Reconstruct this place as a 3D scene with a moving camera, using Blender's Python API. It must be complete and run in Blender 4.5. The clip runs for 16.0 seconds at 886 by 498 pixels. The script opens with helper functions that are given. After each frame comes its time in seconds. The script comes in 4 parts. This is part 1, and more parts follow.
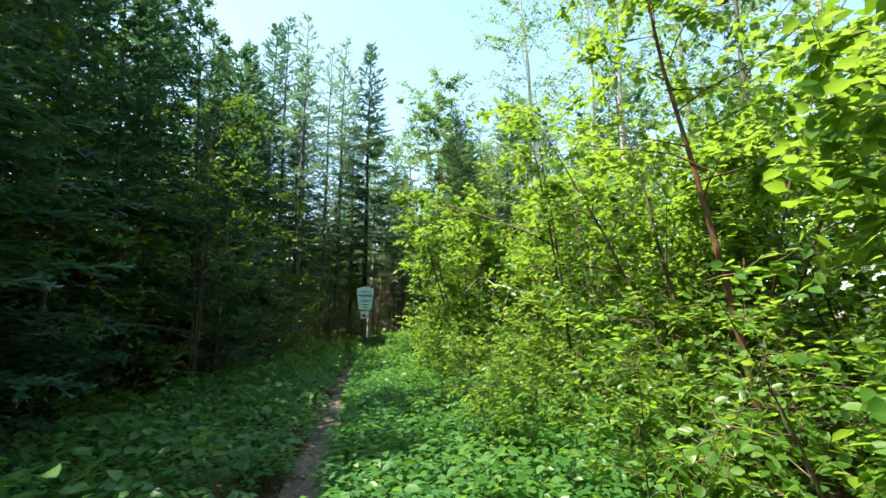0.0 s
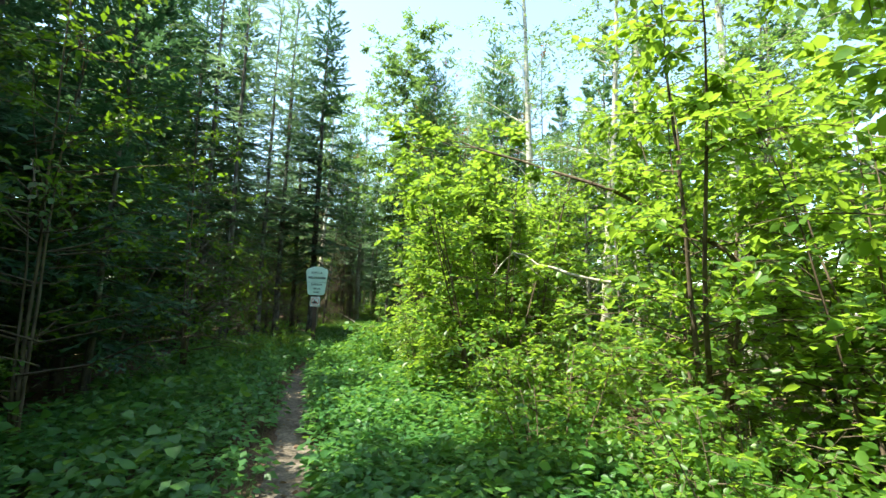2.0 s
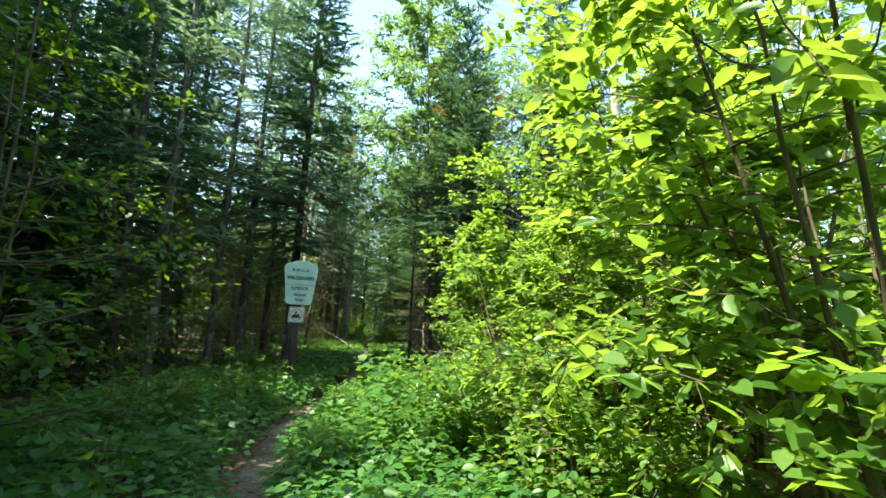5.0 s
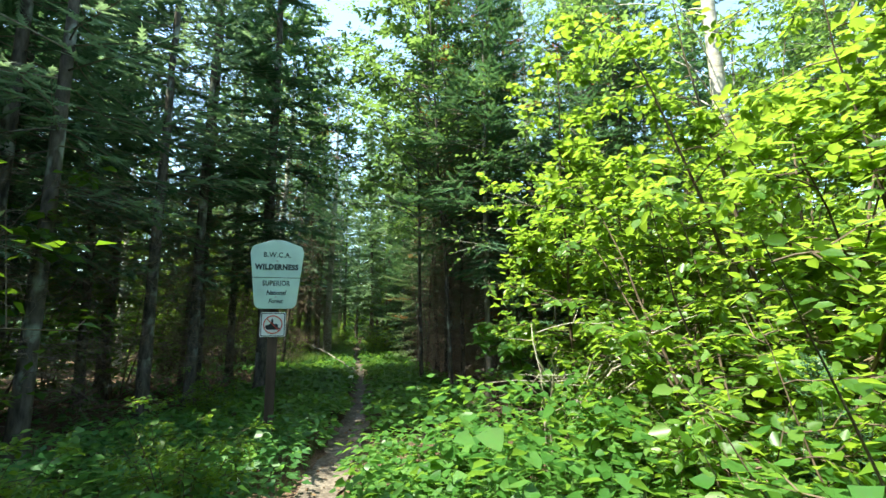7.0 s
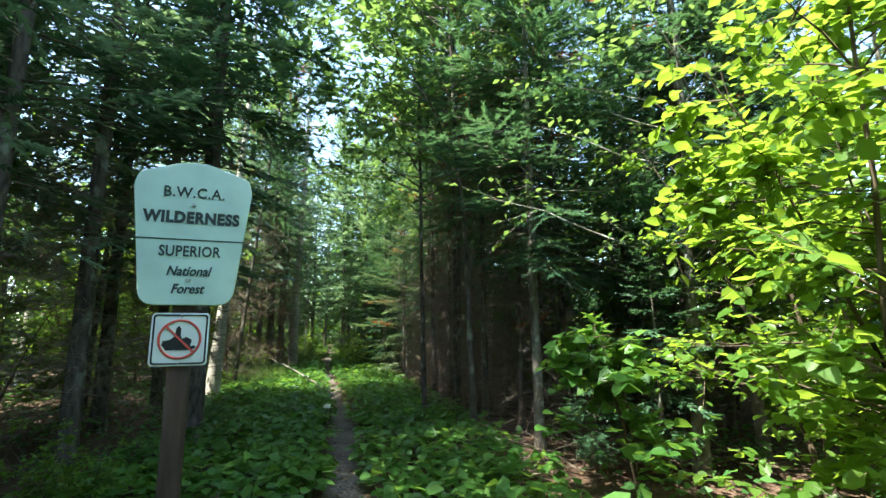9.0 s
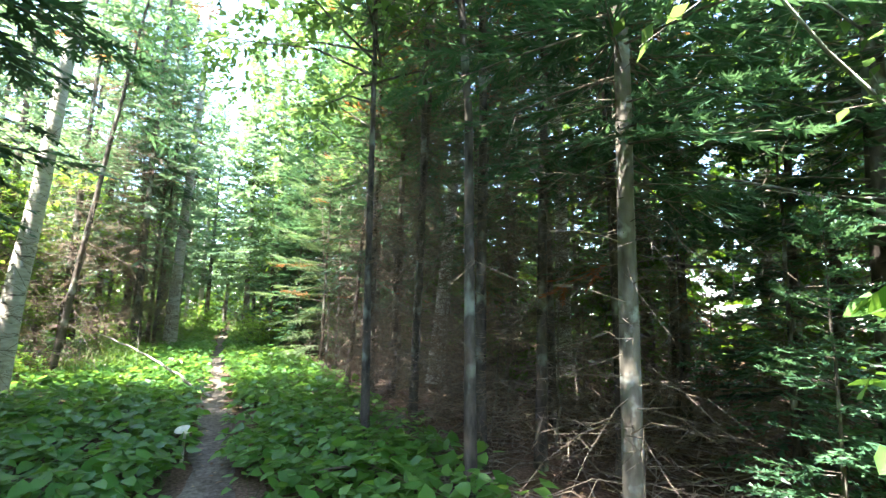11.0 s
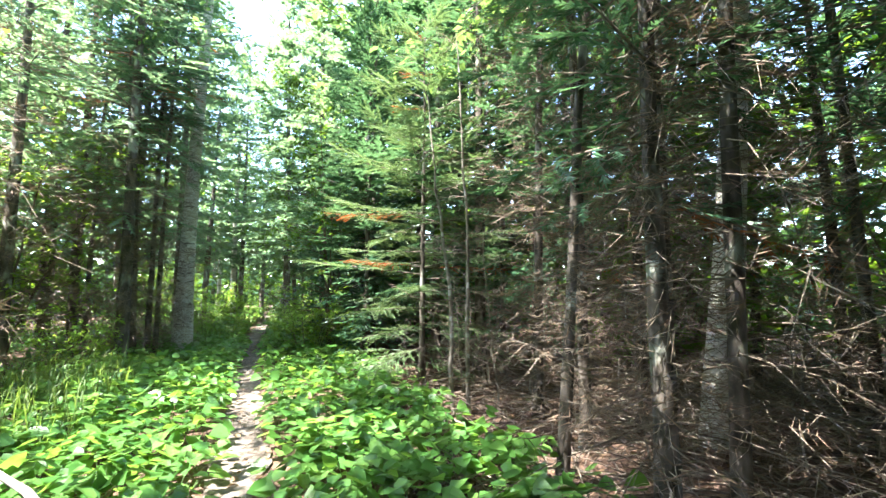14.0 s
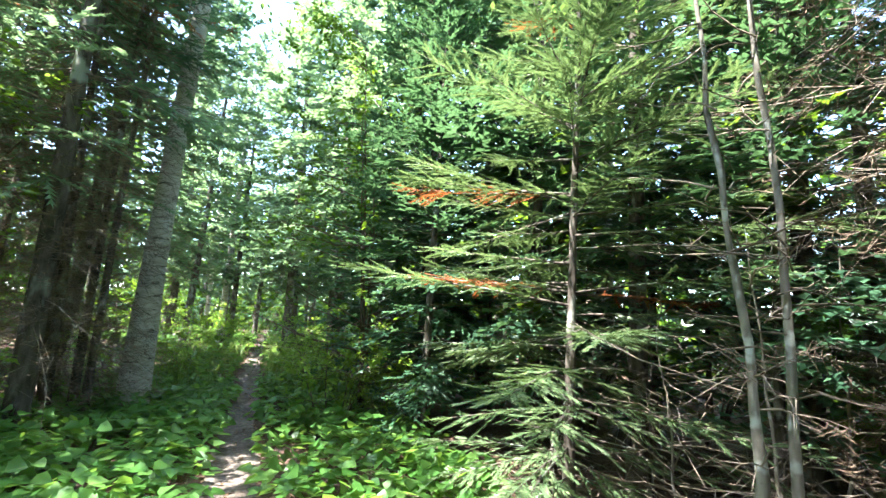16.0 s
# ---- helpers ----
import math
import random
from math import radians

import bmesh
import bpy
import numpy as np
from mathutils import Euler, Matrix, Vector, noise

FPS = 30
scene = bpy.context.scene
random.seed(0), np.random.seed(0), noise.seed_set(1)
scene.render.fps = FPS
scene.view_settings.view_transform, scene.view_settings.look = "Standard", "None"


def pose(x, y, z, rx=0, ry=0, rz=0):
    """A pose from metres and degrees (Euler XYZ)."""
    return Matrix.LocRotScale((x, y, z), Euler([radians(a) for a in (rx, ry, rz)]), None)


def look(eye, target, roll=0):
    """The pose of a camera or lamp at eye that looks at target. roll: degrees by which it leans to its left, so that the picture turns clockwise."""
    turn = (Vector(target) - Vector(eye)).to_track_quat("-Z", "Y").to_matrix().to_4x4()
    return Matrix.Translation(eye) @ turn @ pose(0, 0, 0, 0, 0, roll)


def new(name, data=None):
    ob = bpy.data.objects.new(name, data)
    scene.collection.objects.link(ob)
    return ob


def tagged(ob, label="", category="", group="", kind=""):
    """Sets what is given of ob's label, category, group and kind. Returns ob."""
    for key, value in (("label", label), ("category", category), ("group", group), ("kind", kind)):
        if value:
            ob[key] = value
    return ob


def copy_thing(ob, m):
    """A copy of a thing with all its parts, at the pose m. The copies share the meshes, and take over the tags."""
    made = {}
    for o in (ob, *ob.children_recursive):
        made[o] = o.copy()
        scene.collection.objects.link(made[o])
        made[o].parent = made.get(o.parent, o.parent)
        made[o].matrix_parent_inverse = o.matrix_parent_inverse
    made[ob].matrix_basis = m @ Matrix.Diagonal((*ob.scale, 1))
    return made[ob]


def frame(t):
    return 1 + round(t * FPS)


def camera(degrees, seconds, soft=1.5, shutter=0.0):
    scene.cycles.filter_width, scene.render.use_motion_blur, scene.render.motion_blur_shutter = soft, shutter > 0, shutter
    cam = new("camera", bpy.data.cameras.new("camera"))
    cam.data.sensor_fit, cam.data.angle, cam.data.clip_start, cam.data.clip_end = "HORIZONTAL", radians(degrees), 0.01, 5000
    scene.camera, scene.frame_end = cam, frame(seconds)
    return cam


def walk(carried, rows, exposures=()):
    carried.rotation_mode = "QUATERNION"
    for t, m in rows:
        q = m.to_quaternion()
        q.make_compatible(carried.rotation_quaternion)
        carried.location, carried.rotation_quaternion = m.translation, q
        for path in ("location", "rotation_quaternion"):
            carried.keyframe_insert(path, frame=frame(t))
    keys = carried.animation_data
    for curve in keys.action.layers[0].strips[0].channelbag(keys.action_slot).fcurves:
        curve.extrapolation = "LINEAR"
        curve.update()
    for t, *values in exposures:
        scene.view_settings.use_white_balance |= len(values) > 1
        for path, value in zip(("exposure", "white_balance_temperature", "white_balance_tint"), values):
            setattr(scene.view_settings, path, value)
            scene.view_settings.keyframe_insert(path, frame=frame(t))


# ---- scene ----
cam = camera(86.0, 16.0)
PATH = [
    (0.0, (1.955, -9.303, 1.360), (1.842, -4.350, 2.039), 0.00),
    (0.5, (1.650, -8.662, 1.366), (1.661, -3.703, 2.010), 0.61),
    (1.0, (1.426, -7.934, 1.358), (1.576, -2.976, 1.984), 0.99),
    (1.5, (1.246, -7.242, 1.384), (1.583, -2.284, 1.939), 1.50),
    (2.0, (1.097, -6.498, 1.403), (1.582, -1.553, 1.964), 1.67),
    (2.5, (0.967, -5.764, 1.409), (1.489, -0.818, 1.926), 1.71),
    (3.0, (0.880, -4.996, 1.368), (1.472, -0.060, 1.902), 2.20),
    (3.5, (0.743, -4.243, 1.364), (1.396, 0.682, 1.931), 3.10),
    (4.0, (0.600, -3.492, 1.340), (1.255, 1.421, 1.993), 3.80),
    (6.5, (-0.056, 0.268, 1.331), (0.734, 5.142, 2.113), -0.13),
    (7.0, (-0.177, 1.016, 1.315), (0.759, 5.864, 2.106), -0.39),
    (7.5, (-0.290, 1.729, 1.335), (0.748, 6.553, 2.142), -0.68),
    (8.0, (-0.349, 2.419, 1.354), (0.806, 7.205, 2.228), -0.79),
    (8.5, (-0.409, 3.109, 1.372), (0.701, 7.896, 2.298), -0.42),
    (9.0, (-0.340, 3.812, 1.367), (0.916, 8.577, 2.215), -0.38),
    (11.5, (0.116, 7.817, 1.231), (2.234, 12.297, 1.897), 1.87),
    (12.0, (0.155, 8.658, 1.232), (2.112, 13.208, 1.914), 1.16),
    (12.5, (0.206, 9.578, 1.216), (2.014, 14.206, 1.782), 0.05),
    (13.0, (0.206, 10.379, 1.210), (2.003, 15.024, 1.655), 0.08),
    (13.5, (0.179, 11.201, 1.192), (2.024, 15.829, 1.609), -0.01),
    (14.0, (0.148, 12.004, 1.201), (1.936, 16.651, 1.655), 0.29),
    (14.5, (0.172, 12.848, 1.188), (1.924, 17.505, 1.678), -0.05),
    (15.0, (0.137, 13.628, 1.242), (1.836, 18.293, 1.837), -0.25),
    (15.5, (0.091, 14.437, 1.220), (1.821, 19.078, 1.910), 1.08),
    (16.0, (0.040, 15.210, 1.242), (1.833, 19.810, 2.033), 3.55),
]
EXPOSURES = [(0.0, 1.45, 6900, -4), (1.2, 1.65, 6900, -4), (4.0, 1.85, 6900, -4), (9.0, 2.2, 6400, 3), (11.4, 3.75, 6200, 13), (14.0, 3.5, 6100, 13), (16.0, 3.4, 6000, 14)]
walk(cam, [(t, look(eye, target, roll)) for t, eye, target, roll in PATH], EXPOSURES)

# ---- sky and sun ----
SUN_ELEV, SUN_AZ = radians(63), radians(-100)      # azimuth from +y towards +x: over the west side of the trail
world = bpy.data.worlds.new("sky")
scene.world = world
world.use_nodes = True
wn = world.node_tree
sky = wn.nodes.new("ShaderNodeTexSky")
sky.sky_type, sky.sun_disc = "NISHITA", False
sky.sun_elevation, sky.sun_rotation = SUN_ELEV, SUN_AZ
wn.nodes["Background"].inputs["Strength"].default_value = 0.19
wn.links.new(sky.outputs["Color"], wn.nodes["Background"].inputs["Color"])
sun = new("sun", bpy.data.lights.new("sun", "SUN"))
sun.data.energy, sun.data.angle, sun.data.color = 5.0, radians(0.5), (1.0, 0.95, 0.86)
sun_dir = Vector((math.sin(SUN_AZ) * math.cos(SUN_ELEV), math.cos(SUN_AZ) * math.cos(SUN_ELEV), math.sin(SUN_ELEV)))
sun.matrix_basis = look(sun_dir * 60, (0, 0, 0))


# ---- materials ----
def material(name, rough=0.7, spec=0.3):
    m = bpy.data.materials.new(name)
    m.use_nodes = True
    b = m.node_tree.nodes["Principled BSDF"]
    b.inputs["Roughness"].default_value = rough
    b.inputs["Specular IOR Level"].default_value = spec
    return m, m.node_tree.nodes, m.node_tree.links, b


def ramp(nodes, stops):
    r = nodes.new("ShaderNodeValToRGB")
    while len(r.color_ramp.elements) < len(stops):
        r.color_ramp.elements.new(0.5)
    for e, (p, c) in zip(r.color_ramp.elements, stops):
        e.position, e.color = p, (*c, 1)
    return r


def noise_tex(nodes, links, scale, detail=4.0, stretch=None):
    n = nodes.new("ShaderNodeTexNoise")
    n.inputs["Scale"].default_value, n.inputs["Detail"].default_value = scale, detail
    c = nodes.new("ShaderNodeTexCoord")
    if stretch:
        mp = nodes.new("ShaderNodeMapping")
        mp.inputs["Scale"].default_value = stretch
        links.new(c.outputs["Object"], mp.inputs["Vector"])
        links.new(mp.outputs["Vector"], n.inputs["Vector"])
    else:
        links.new(c.outputs["Object"], n.inputs["Vector"])
    return n


def leaf_material(name, dark, mid, light, through_colour, through_share=0.45, rough=0.5):
    """A leaf: varied green on top, yellow-green light through it."""
    m, nodes, links, b = material(name, rough, 0.3)
    geo, inf = nodes.new("ShaderNodeNewGeometry"), nodes.new("ShaderNodeObjectInfo")
    add = nodes.new("ShaderNodeMath")
    add.operation = "MULTIPLY_ADD"
    add.inputs[1].default_value, add.inputs[2].default_value = 0.82, 0.0
    links.new(geo.outputs["Random Per Island"], add.inputs[0])
    tone = nodes.new("ShaderNodeMath")
    tone.operation = "MULTIPLY_ADD"
    tone.inputs[1].default_value = 0.18
    links.new(inf.outputs["Random"], tone.inputs[0])
    links.new(add.outputs[0], tone.inputs[2])
    r = ramp(nodes, [(0.0, dark), (0.55, mid), (1.0, light)])
    links.new(tone.outputs[0], r.inputs["Fac"])
    vein = noise_tex(nodes, links, 60, 2)
    mixv = nodes.new("ShaderNodeMix")
    mixv.data_type, mixv.blend_type = "RGBA", "MULTIPLY"
    mixv.inputs["Factor"].default_value = 0.35
    links.new(r.outputs["Color"], mixv.inputs["A"])
    links.new(vein.outputs["Color"], mixv.inputs["B"])
    links.new(mixv.outputs["Result"], b.inputs["Base Color"])
    tr = nodes.new("ShaderNodeBsdfTranslucent")
    hsv = nodes.new("ShaderNodeMix")
    hsv.data_type, hsv.blend_type = "RGBA", "MIX"
    hsv.inputs["Factor"].default_value = 0.7
    links.new(r.outputs["Color"], hsv.inputs["A"])
    hsv.inputs["B"].default_value = (*through_colour, 1)
    links.new(hsv.outputs["Result"], tr.inputs["Color"])
    mix = nodes.new("ShaderNodeMixShader")
    mix.inputs["Fac"].default_value = through_share
    links.new(b.outputs["BSDF"], mix.inputs[1])
    links.new(tr.outputs["BSDF"], mix.inputs[2])
    links.new(mix.outputs["Shader"], nodes["Material Output"].inputs["Surface"])
    return m


def bark_material(name, dark, light, scale=9.0, stretch=(1, 1, 0.25), bump=0.5, patches=None):
    m, nodes, links, b = material(name, 0.9, 0.15)
    n = noise_tex(nodes, links, scale, 6, stretch)
    r = ramp(nodes, [(0.3, dark), (0.7, light)])
    links.new(n.outputs["Fac"], r.inputs["Fac"])
    out = r.outputs["Color"]
    if patches:
        big = noise_tex(nodes, links, patches[1], 3, patches[2])
        k = ramp(nodes, [(patches[3], (0, 0, 0)), (patches[3] + 0.08, (1, 1, 1))])
        links.new(big.outputs["Fac"], k.inputs["Fac"])
        mx = nodes.new("ShaderNodeMix")
        mx.data_type = "RGBA"
        links.new(k.outputs["Color"], mx.inputs["Factor"])
        links.new(out, mx.inputs["A"])
        mx.inputs["B"].default_value = (*patches[0], 1)
        out = mx.outputs["Result"]
    links.new(out, b.inputs["Base Color"])
    bp = nodes.new("ShaderNodeBump")
    bp.inputs["Strength"].default_value, bp.inputs["Distance"].default_value = bump, 0.02
    links.new(n.outputs["Fac"], bp.inputs["Height"])
    links.new(bp.outputs["Normal"], b.inputs["Normal"])
    return m


M_NEEDLE = leaf_material("spruce_needles", (0.026, 0.07, 0.036), (0.056, 0.135, 0.068), (0.11, 0.21, 0.1), (0.13, 0.25, 0.08), 0.32, 0.42)
M_FIR = leaf_material("fir_needles", (0.045, 0.085, 0.035), (0.11, 0.175, 0.075), (0.22, 0.29, 0.13), (0.2, 0.3, 0.08), 0.3, 0.4)
# Spruce needles lightened in colour to stand in for haze and sunlight.
M_HAZE_NEEDLE = leaf_material("hazed_needles", (0.06, 0.12, 0.068), (0.12, 0.21, 0.115), (0.21, 0.31, 0.17), (0.26, 0.38, 0.15), 0.42, 0.4)
M_SHRUB = leaf_material("hazel_leaves", (0.045, 0.115, 0.016), (0.095, 0.2, 0.032), (0.19, 0.31, 0.07), (0.42, 0.6, 0.05), 0.5, 0.36)
M_BIRCHLEAF = leaf_material("birch_leaves", (0.045, 0.115, 0.03), (0.085, 0.175, 0.05), (0.15, 0.25, 0.08), (0.3, 0.46, 0.09), 0.45, 0.4)
# Shrub green darkened in the colour, standing in for shade under the trees.
M_SHADELEAF = leaf_material("shade_toned_leaves", (0.02, 0.06, 0.009), (0.042, 0.105, 0.014), (0.08, 0.16, 0.022), (0.24, 0.4, 0.02), 0.42, 0.5)
M_HERB = leaf_material("herb_leaves", (0.034, 0.11, 0.03), (0.065, 0.18, 0.05), (0.12, 0.25, 0.07), (0.22, 0.46, 0.07), 0.42, 0.42)
M_BIGLEAF = leaf_material("aster_leaves", (0.036, 0.11, 0.02), (0.07, 0.18, 0.035), (0.14, 0.27, 0.06), (0.28, 0.48, 0.05), 0.4, 0.38)
M_GRASS = leaf_material("grass_blades", (0.05, 0.1, 0.02), (0.09, 0.16, 0.03), (0.18, 0.24, 0.06), (0.3, 0.42, 0.06), 0.4, 0.5)
M_RUST = leaf_material("rust_needles", (0.2, 0.06, 0.02), (0.32, 0.1, 0.03), (0.42, 0.16, 0.05), (0.5, 0.16, 0.04), 0.3, 0.7)
M_DRYTWIG = leaf_material("dry_twigs", (0.1, 0.07, 0.045), (0.22, 0.15, 0.1), (0.36, 0.26, 0.18), (0.3, 0.2, 0.12), 0.12, 0.8)
M_DEADLEAF = leaf_material("fallen_leaves", (0.09, 0.05, 0.025), (0.2, 0.12, 0.06), (0.34, 0.23, 0.13), (0.3, 0.18, 0.08), 0.15, 0.7)
M_BARK = bark_material("spruce_bark", (0.035, 0.029, 0.023), (0.16, 0.135, 0.11), 16, (1, 1, 0.35), 0.9, ((0.27, 0.28, 0.23), 4.5, (1, 1, 0.6), 0.55))
M_GREYBARK = bark_material("grey_bark", (0.085, 0.072, 0.056), (0.27, 0.245, 0.2), 14, (1, 1, 0.4), 0.7, ((0.38, 0.39, 0.34), 7.0, (1, 1, 0.9), 0.56))
M_BIRCH = bark_material("birch_bark", (0.36, 0.32, 0.26), (0.62, 0.58, 0.5), 10, (1, 1, 2.5), 0.35, ((0.05, 0.04, 0.035), 6.0, (1, 1, 5.0), 0.62))
M_STEM = bark_material("shrub_stem", (0.06, 0.042, 0.028), (0.17, 0.13, 0.09), 20, (1, 1, 0.4), 0.3)
M_DEADWOOD = bark_material("dead_wood", (0.085, 0.068, 0.05), (0.27, 0.22, 0.17), 18, (1, 1, 1), 0.3)
M_GREENSTEM = bark_material("herb_stem", (0.05, 0.09, 0.03), (0.1, 0.15, 0.05), 25, (1, 1, 0.4), 0.1)


def soil_material(name, stops, fine, coarse, bump):
    m, nodes, links, b = material(name, 0.95, 0.1)
    n1, n2 = noise_tex(nodes, links, fine, 8), noise_tex(nodes, links, coarse, 3)
    add = nodes.new("ShaderNodeMath")
    add.operation = "MULTIPLY_ADD"
    add.inputs[1].default_value = 0.6
    links.new(n1.outputs["Fac"], add.inputs[0])
    half = nodes.new("ShaderNodeMath")
    half.operation = "MULTIPLY"
    half.inputs[1].default_value = 0.4
    links.new(n2.outputs["Fac"], half.inputs[0])
    links.new(half.outputs[0], add.inputs[2])
    r = ramp(nodes, stops)
    links.new(add.outputs[0], r.inputs["Fac"])
    links.new(r.outputs["Color"], b.inputs["Base Color"])
    bp = nodes.new("ShaderNodeBump")
    bp.inputs["Strength"].default_value, bp.inputs["Distance"].default_value = bump, 0.02
    links.new(n1.outputs["Fac"], bp.inputs["Height"])
    links.new(bp.outputs["Normal"], b.inputs["Normal"])
    return m


M_FLOOR = soil_material("forest_floor", [(0.36, (0.035, 0.023, 0.016)), (0.5, (0.105, 0.066, 0.045)), (0.66, (0.21, 0.14, 0.1))], 38, 1.2, 1.0)
M_TRAIL = soil_material("trail_dirt", [(0.34, (0.055, 0.042, 0.032)), (0.5, (0.12, 0.098, 0.078)), (0.68, (0.22, 0.185, 0.15))], 30, 2.5, 0.6)


def plain(name, colour, rough=0.6, vary=0.15, scale=14.0, metal=0.0):
    m, nodes, links, b = material(name, rough, 0.35)
    n = noise_tex(nodes, links, scale, 5)
    lo, hi = [max(0.0, c * (1 - vary)) for c in colour], [min(1.0, c * (1 + vary)) for c in colour]
    r = ramp(nodes, [(0.3, lo), (0.7, hi)])
    links.new(n.outputs["Fac"], r.inputs["Fac"])
    links.new(r.outputs["Color"], b.inputs["Base Color"])
    b.inputs["Metallic"].default_value = metal
    return m


M_BOARD = plain("sign_pale_green", (0.5, 0.66, 0.56), 0.55, 0.1, 5)
M_LETTER = plain("routed_letters", (0.035, 0.05, 0.045), 0.7)
M_POST = bark_material("brown_stained_post", (0.05, 0.034, 0.026), (0.11, 0.08, 0.062), 16, (1, 1, 0.12), 0.4)
M_WHITE = plain("sign_white", (0.72, 0.76, 0.72), 0.45, 0.06, 6)
M_RED = plain("sign_red", (0.6, 0.09, 0.07), 0.5, 0.1)
M_BLACK = plain("sign_black", (0.02, 0.022, 0.022), 0.5, 0.2)
M_STEEL = plain("bolt_steel", (0.45, 0.45, 0.43), 0.4, 0.15, 40, 0.9)
M_MUSHROOM = plain("mushroom_cap", (0.72, 0.66, 0.5), 0.6, 0.12, 30)


# ---- mesh helpers ----
def mesh_part(name, V, F, mat, parent=None, label="", smooth=False):
    """One mesh object from arrays of places and faces (all triangles or all four-sided)."""
    V, F = np.asarray(V, dtype=np.float32).reshape(-1, 3), np.asarray(F, dtype=np.int32)
    me = bpy.data.meshes.new(name)
    me.vertices.add(len(V))
    me.vertices.foreach_set("co", V.ravel())
    me.loops.add(F.size)
    me.loops.foreach_set("vertex_index", F.ravel())
    me.polygons.add(len(F))
    me.polygons.foreach_set("loop_start", np.arange(len(F), dtype=np.int32) * F.shape[1])
    me.update(calc_edges=True)
    if smooth:
        me.polygons.foreach_set("use_smooth", np.ones(len(F), dtype=bool))
    me.materials.append(mat)
    ob = new(name, me)
    ob.parent = parent
    if label:
        tagged(ob, label)
    return ob


def part(name, bm, mat, parent=None, label=""):
    me = bpy.data.meshes.new(name)
    bm.to_mesh(me)
    bm.free()
    me.materials.append(mat)
    ob = new(name, me)
    ob.parent = parent
    if label:
        tagged(ob, label)
    return ob


def joined(pieces):
    Vs, Fs, n = [], [], 0
    for V, F in pieces:
        Vs.append(V), Fs.append(F + n)
        n += len(V)
    return np.concatenate(Vs), np.concatenate(Fs)


def unit(a):
    return a / np.maximum(np.linalg.norm(a, axis=-1, keepdims=True), 1e-9)


def tube(P, R, sides=6):
    """A tapered limb along the places P with the radii R."""
    P, R = np.asarray(P, float), np.asarray(R, float)
    T = unit(np.gradient(P, axis=0))
    ref = np.array([1.0, 0, 0]) if abs(T[0][2]) > 0.8 else np.array([0, 0, 1.0])
    X = unit(np.cross(T, ref))
    Y = np.cross(T, X)
    a = np.linspace(0, 2 * np.pi, sides, endpoint=False)
    ring = X[:, None] * np.cos(a)[None, :, None] + Y[:, None] * np.sin(a)[None, :, None]
    V = (P[:, None] + ring * R[:, None, None]).reshape(-1, 3)
    i, j = np.meshgrid(np.arange(len(P) - 1), np.arange(sides), indexing="ij")
    k = (j + 1) % sides
    F = np.stack([i * sides + j, i * sides + k, (i + 1) * sides + k, (i + 1) * sides + j], -1).reshape(-1, 4)
    return V, F


def lay(T, F, pos, ahead, up, scale):
    """Copies of a small template: y along ahead, z near up."""
    pos, ahead = np.asarray(pos, float), unit(np.asarray(ahead, float))
    X = unit(np.cross(ahead, up))
    Z = np.cross(X, ahead)
    scale = np.asarray(scale, float)
    if scale.ndim == 1:
        scale = np.repeat(scale[:, None], 3, 1)
    L = T[None] * scale[:, None, :]
    V = pos[:, None] + L[..., :1] * X[:, None] + L[..., 1:2] * ahead[:, None] + L[..., 2:] * Z[:, None]
    G = F[None] + (np.arange(len(pos)) * len(T))[:, None, None]
    return V.reshape(-1, 3), G.reshape(-1, F.shape[1])


def slivers(a, b, w, rng):
    """Thin twigs from a to b, one tapering sliver each, as four-sided faces."""
    a, b = np.asarray(a, float), np.asarray(b, float)
    sd = unit(np.cross(b - a, rng.normal(0, 1, a.shape))) * w
    V = np.stack([a - sd, a + sd, b + sd * 0.3, b - sd * 0.3], 1).reshape(-1, 3)
    return V, np.arange(len(V)).reshape(-1, 4)


LEAF_F = np.array([[0, 3, 2, 1], [0, 5, 4, 3]])
LEAF_F1 = np.array([[0, 3, 2, 1]])
LEAF_SIMPLE = np.array([[0, 0, 0], [-0.28, 0.45, 0.07], [0, 1, -0.08], [0.28, 0.45, 0.07]])
LEAF_BROAD = np.array([[0, 0, 0], [-0.34, 0.42, 0.08], [0, 1, -0.1], [0.34, 0.42, 0.08]])
LEAF_OVAL = np.array([[0, 0, 0], [-0.3, 0.28, 0.05], [-0.27, 0.66, 0.03], [0, 1, -0.1], [0.27, 0.66, 0.03], [0.3, 0.28, 0.05]])
LEAF_HEART = np.array([[0, 0.06, 0], [-0.46, 0.12, 0.06], [-0.36, 0.62, 0.02], [0, 1, -0.12], [0.36, 0.62, 0.02], [0.46, 0.12, 0.06]])
LEAF_LANCE = np.array([[0, 0, 0], [-0.13, 0.3, 0.03], [-0.1, 0.68, 0.02], [0, 1, -0.12], [0.1, 0.68, 0.02], [0.13, 0.3, 0.03]])


def spray(pairs, seed, wide=0.045):
    """A needle twig 1 long and about 1 to each side: needles all round it."""
    rng, V, F = np.random.default_rng(seed), [], []
    for i in range(pairs):
        y = i / pairs * 0.97
        for k in range(2):
            a = (k * math.pi) + rng.uniform(-0.75, 0.75)
            reach = rng.uniform(0.75, 1.1) * (1 - 0.35 * y)
            n = len(V)
            tip = [math.cos(a) * reach, y + rng.uniform(0.1, 0.2), math.sin(a) * reach * 0.8 + 0.1]
            V += [[0, y - wide, 0], [0, y + wide, 0.05], tip]
            F.append([n, n + 1, n + 2])
    n = len(V)
    V += [[-0.12, 0.9, 0], [0.12, 0.9, 0], [0, 1.12, 0]]
    F.append([n, n + 1, n + 2])
    return np.array(V, float), np.array(F)


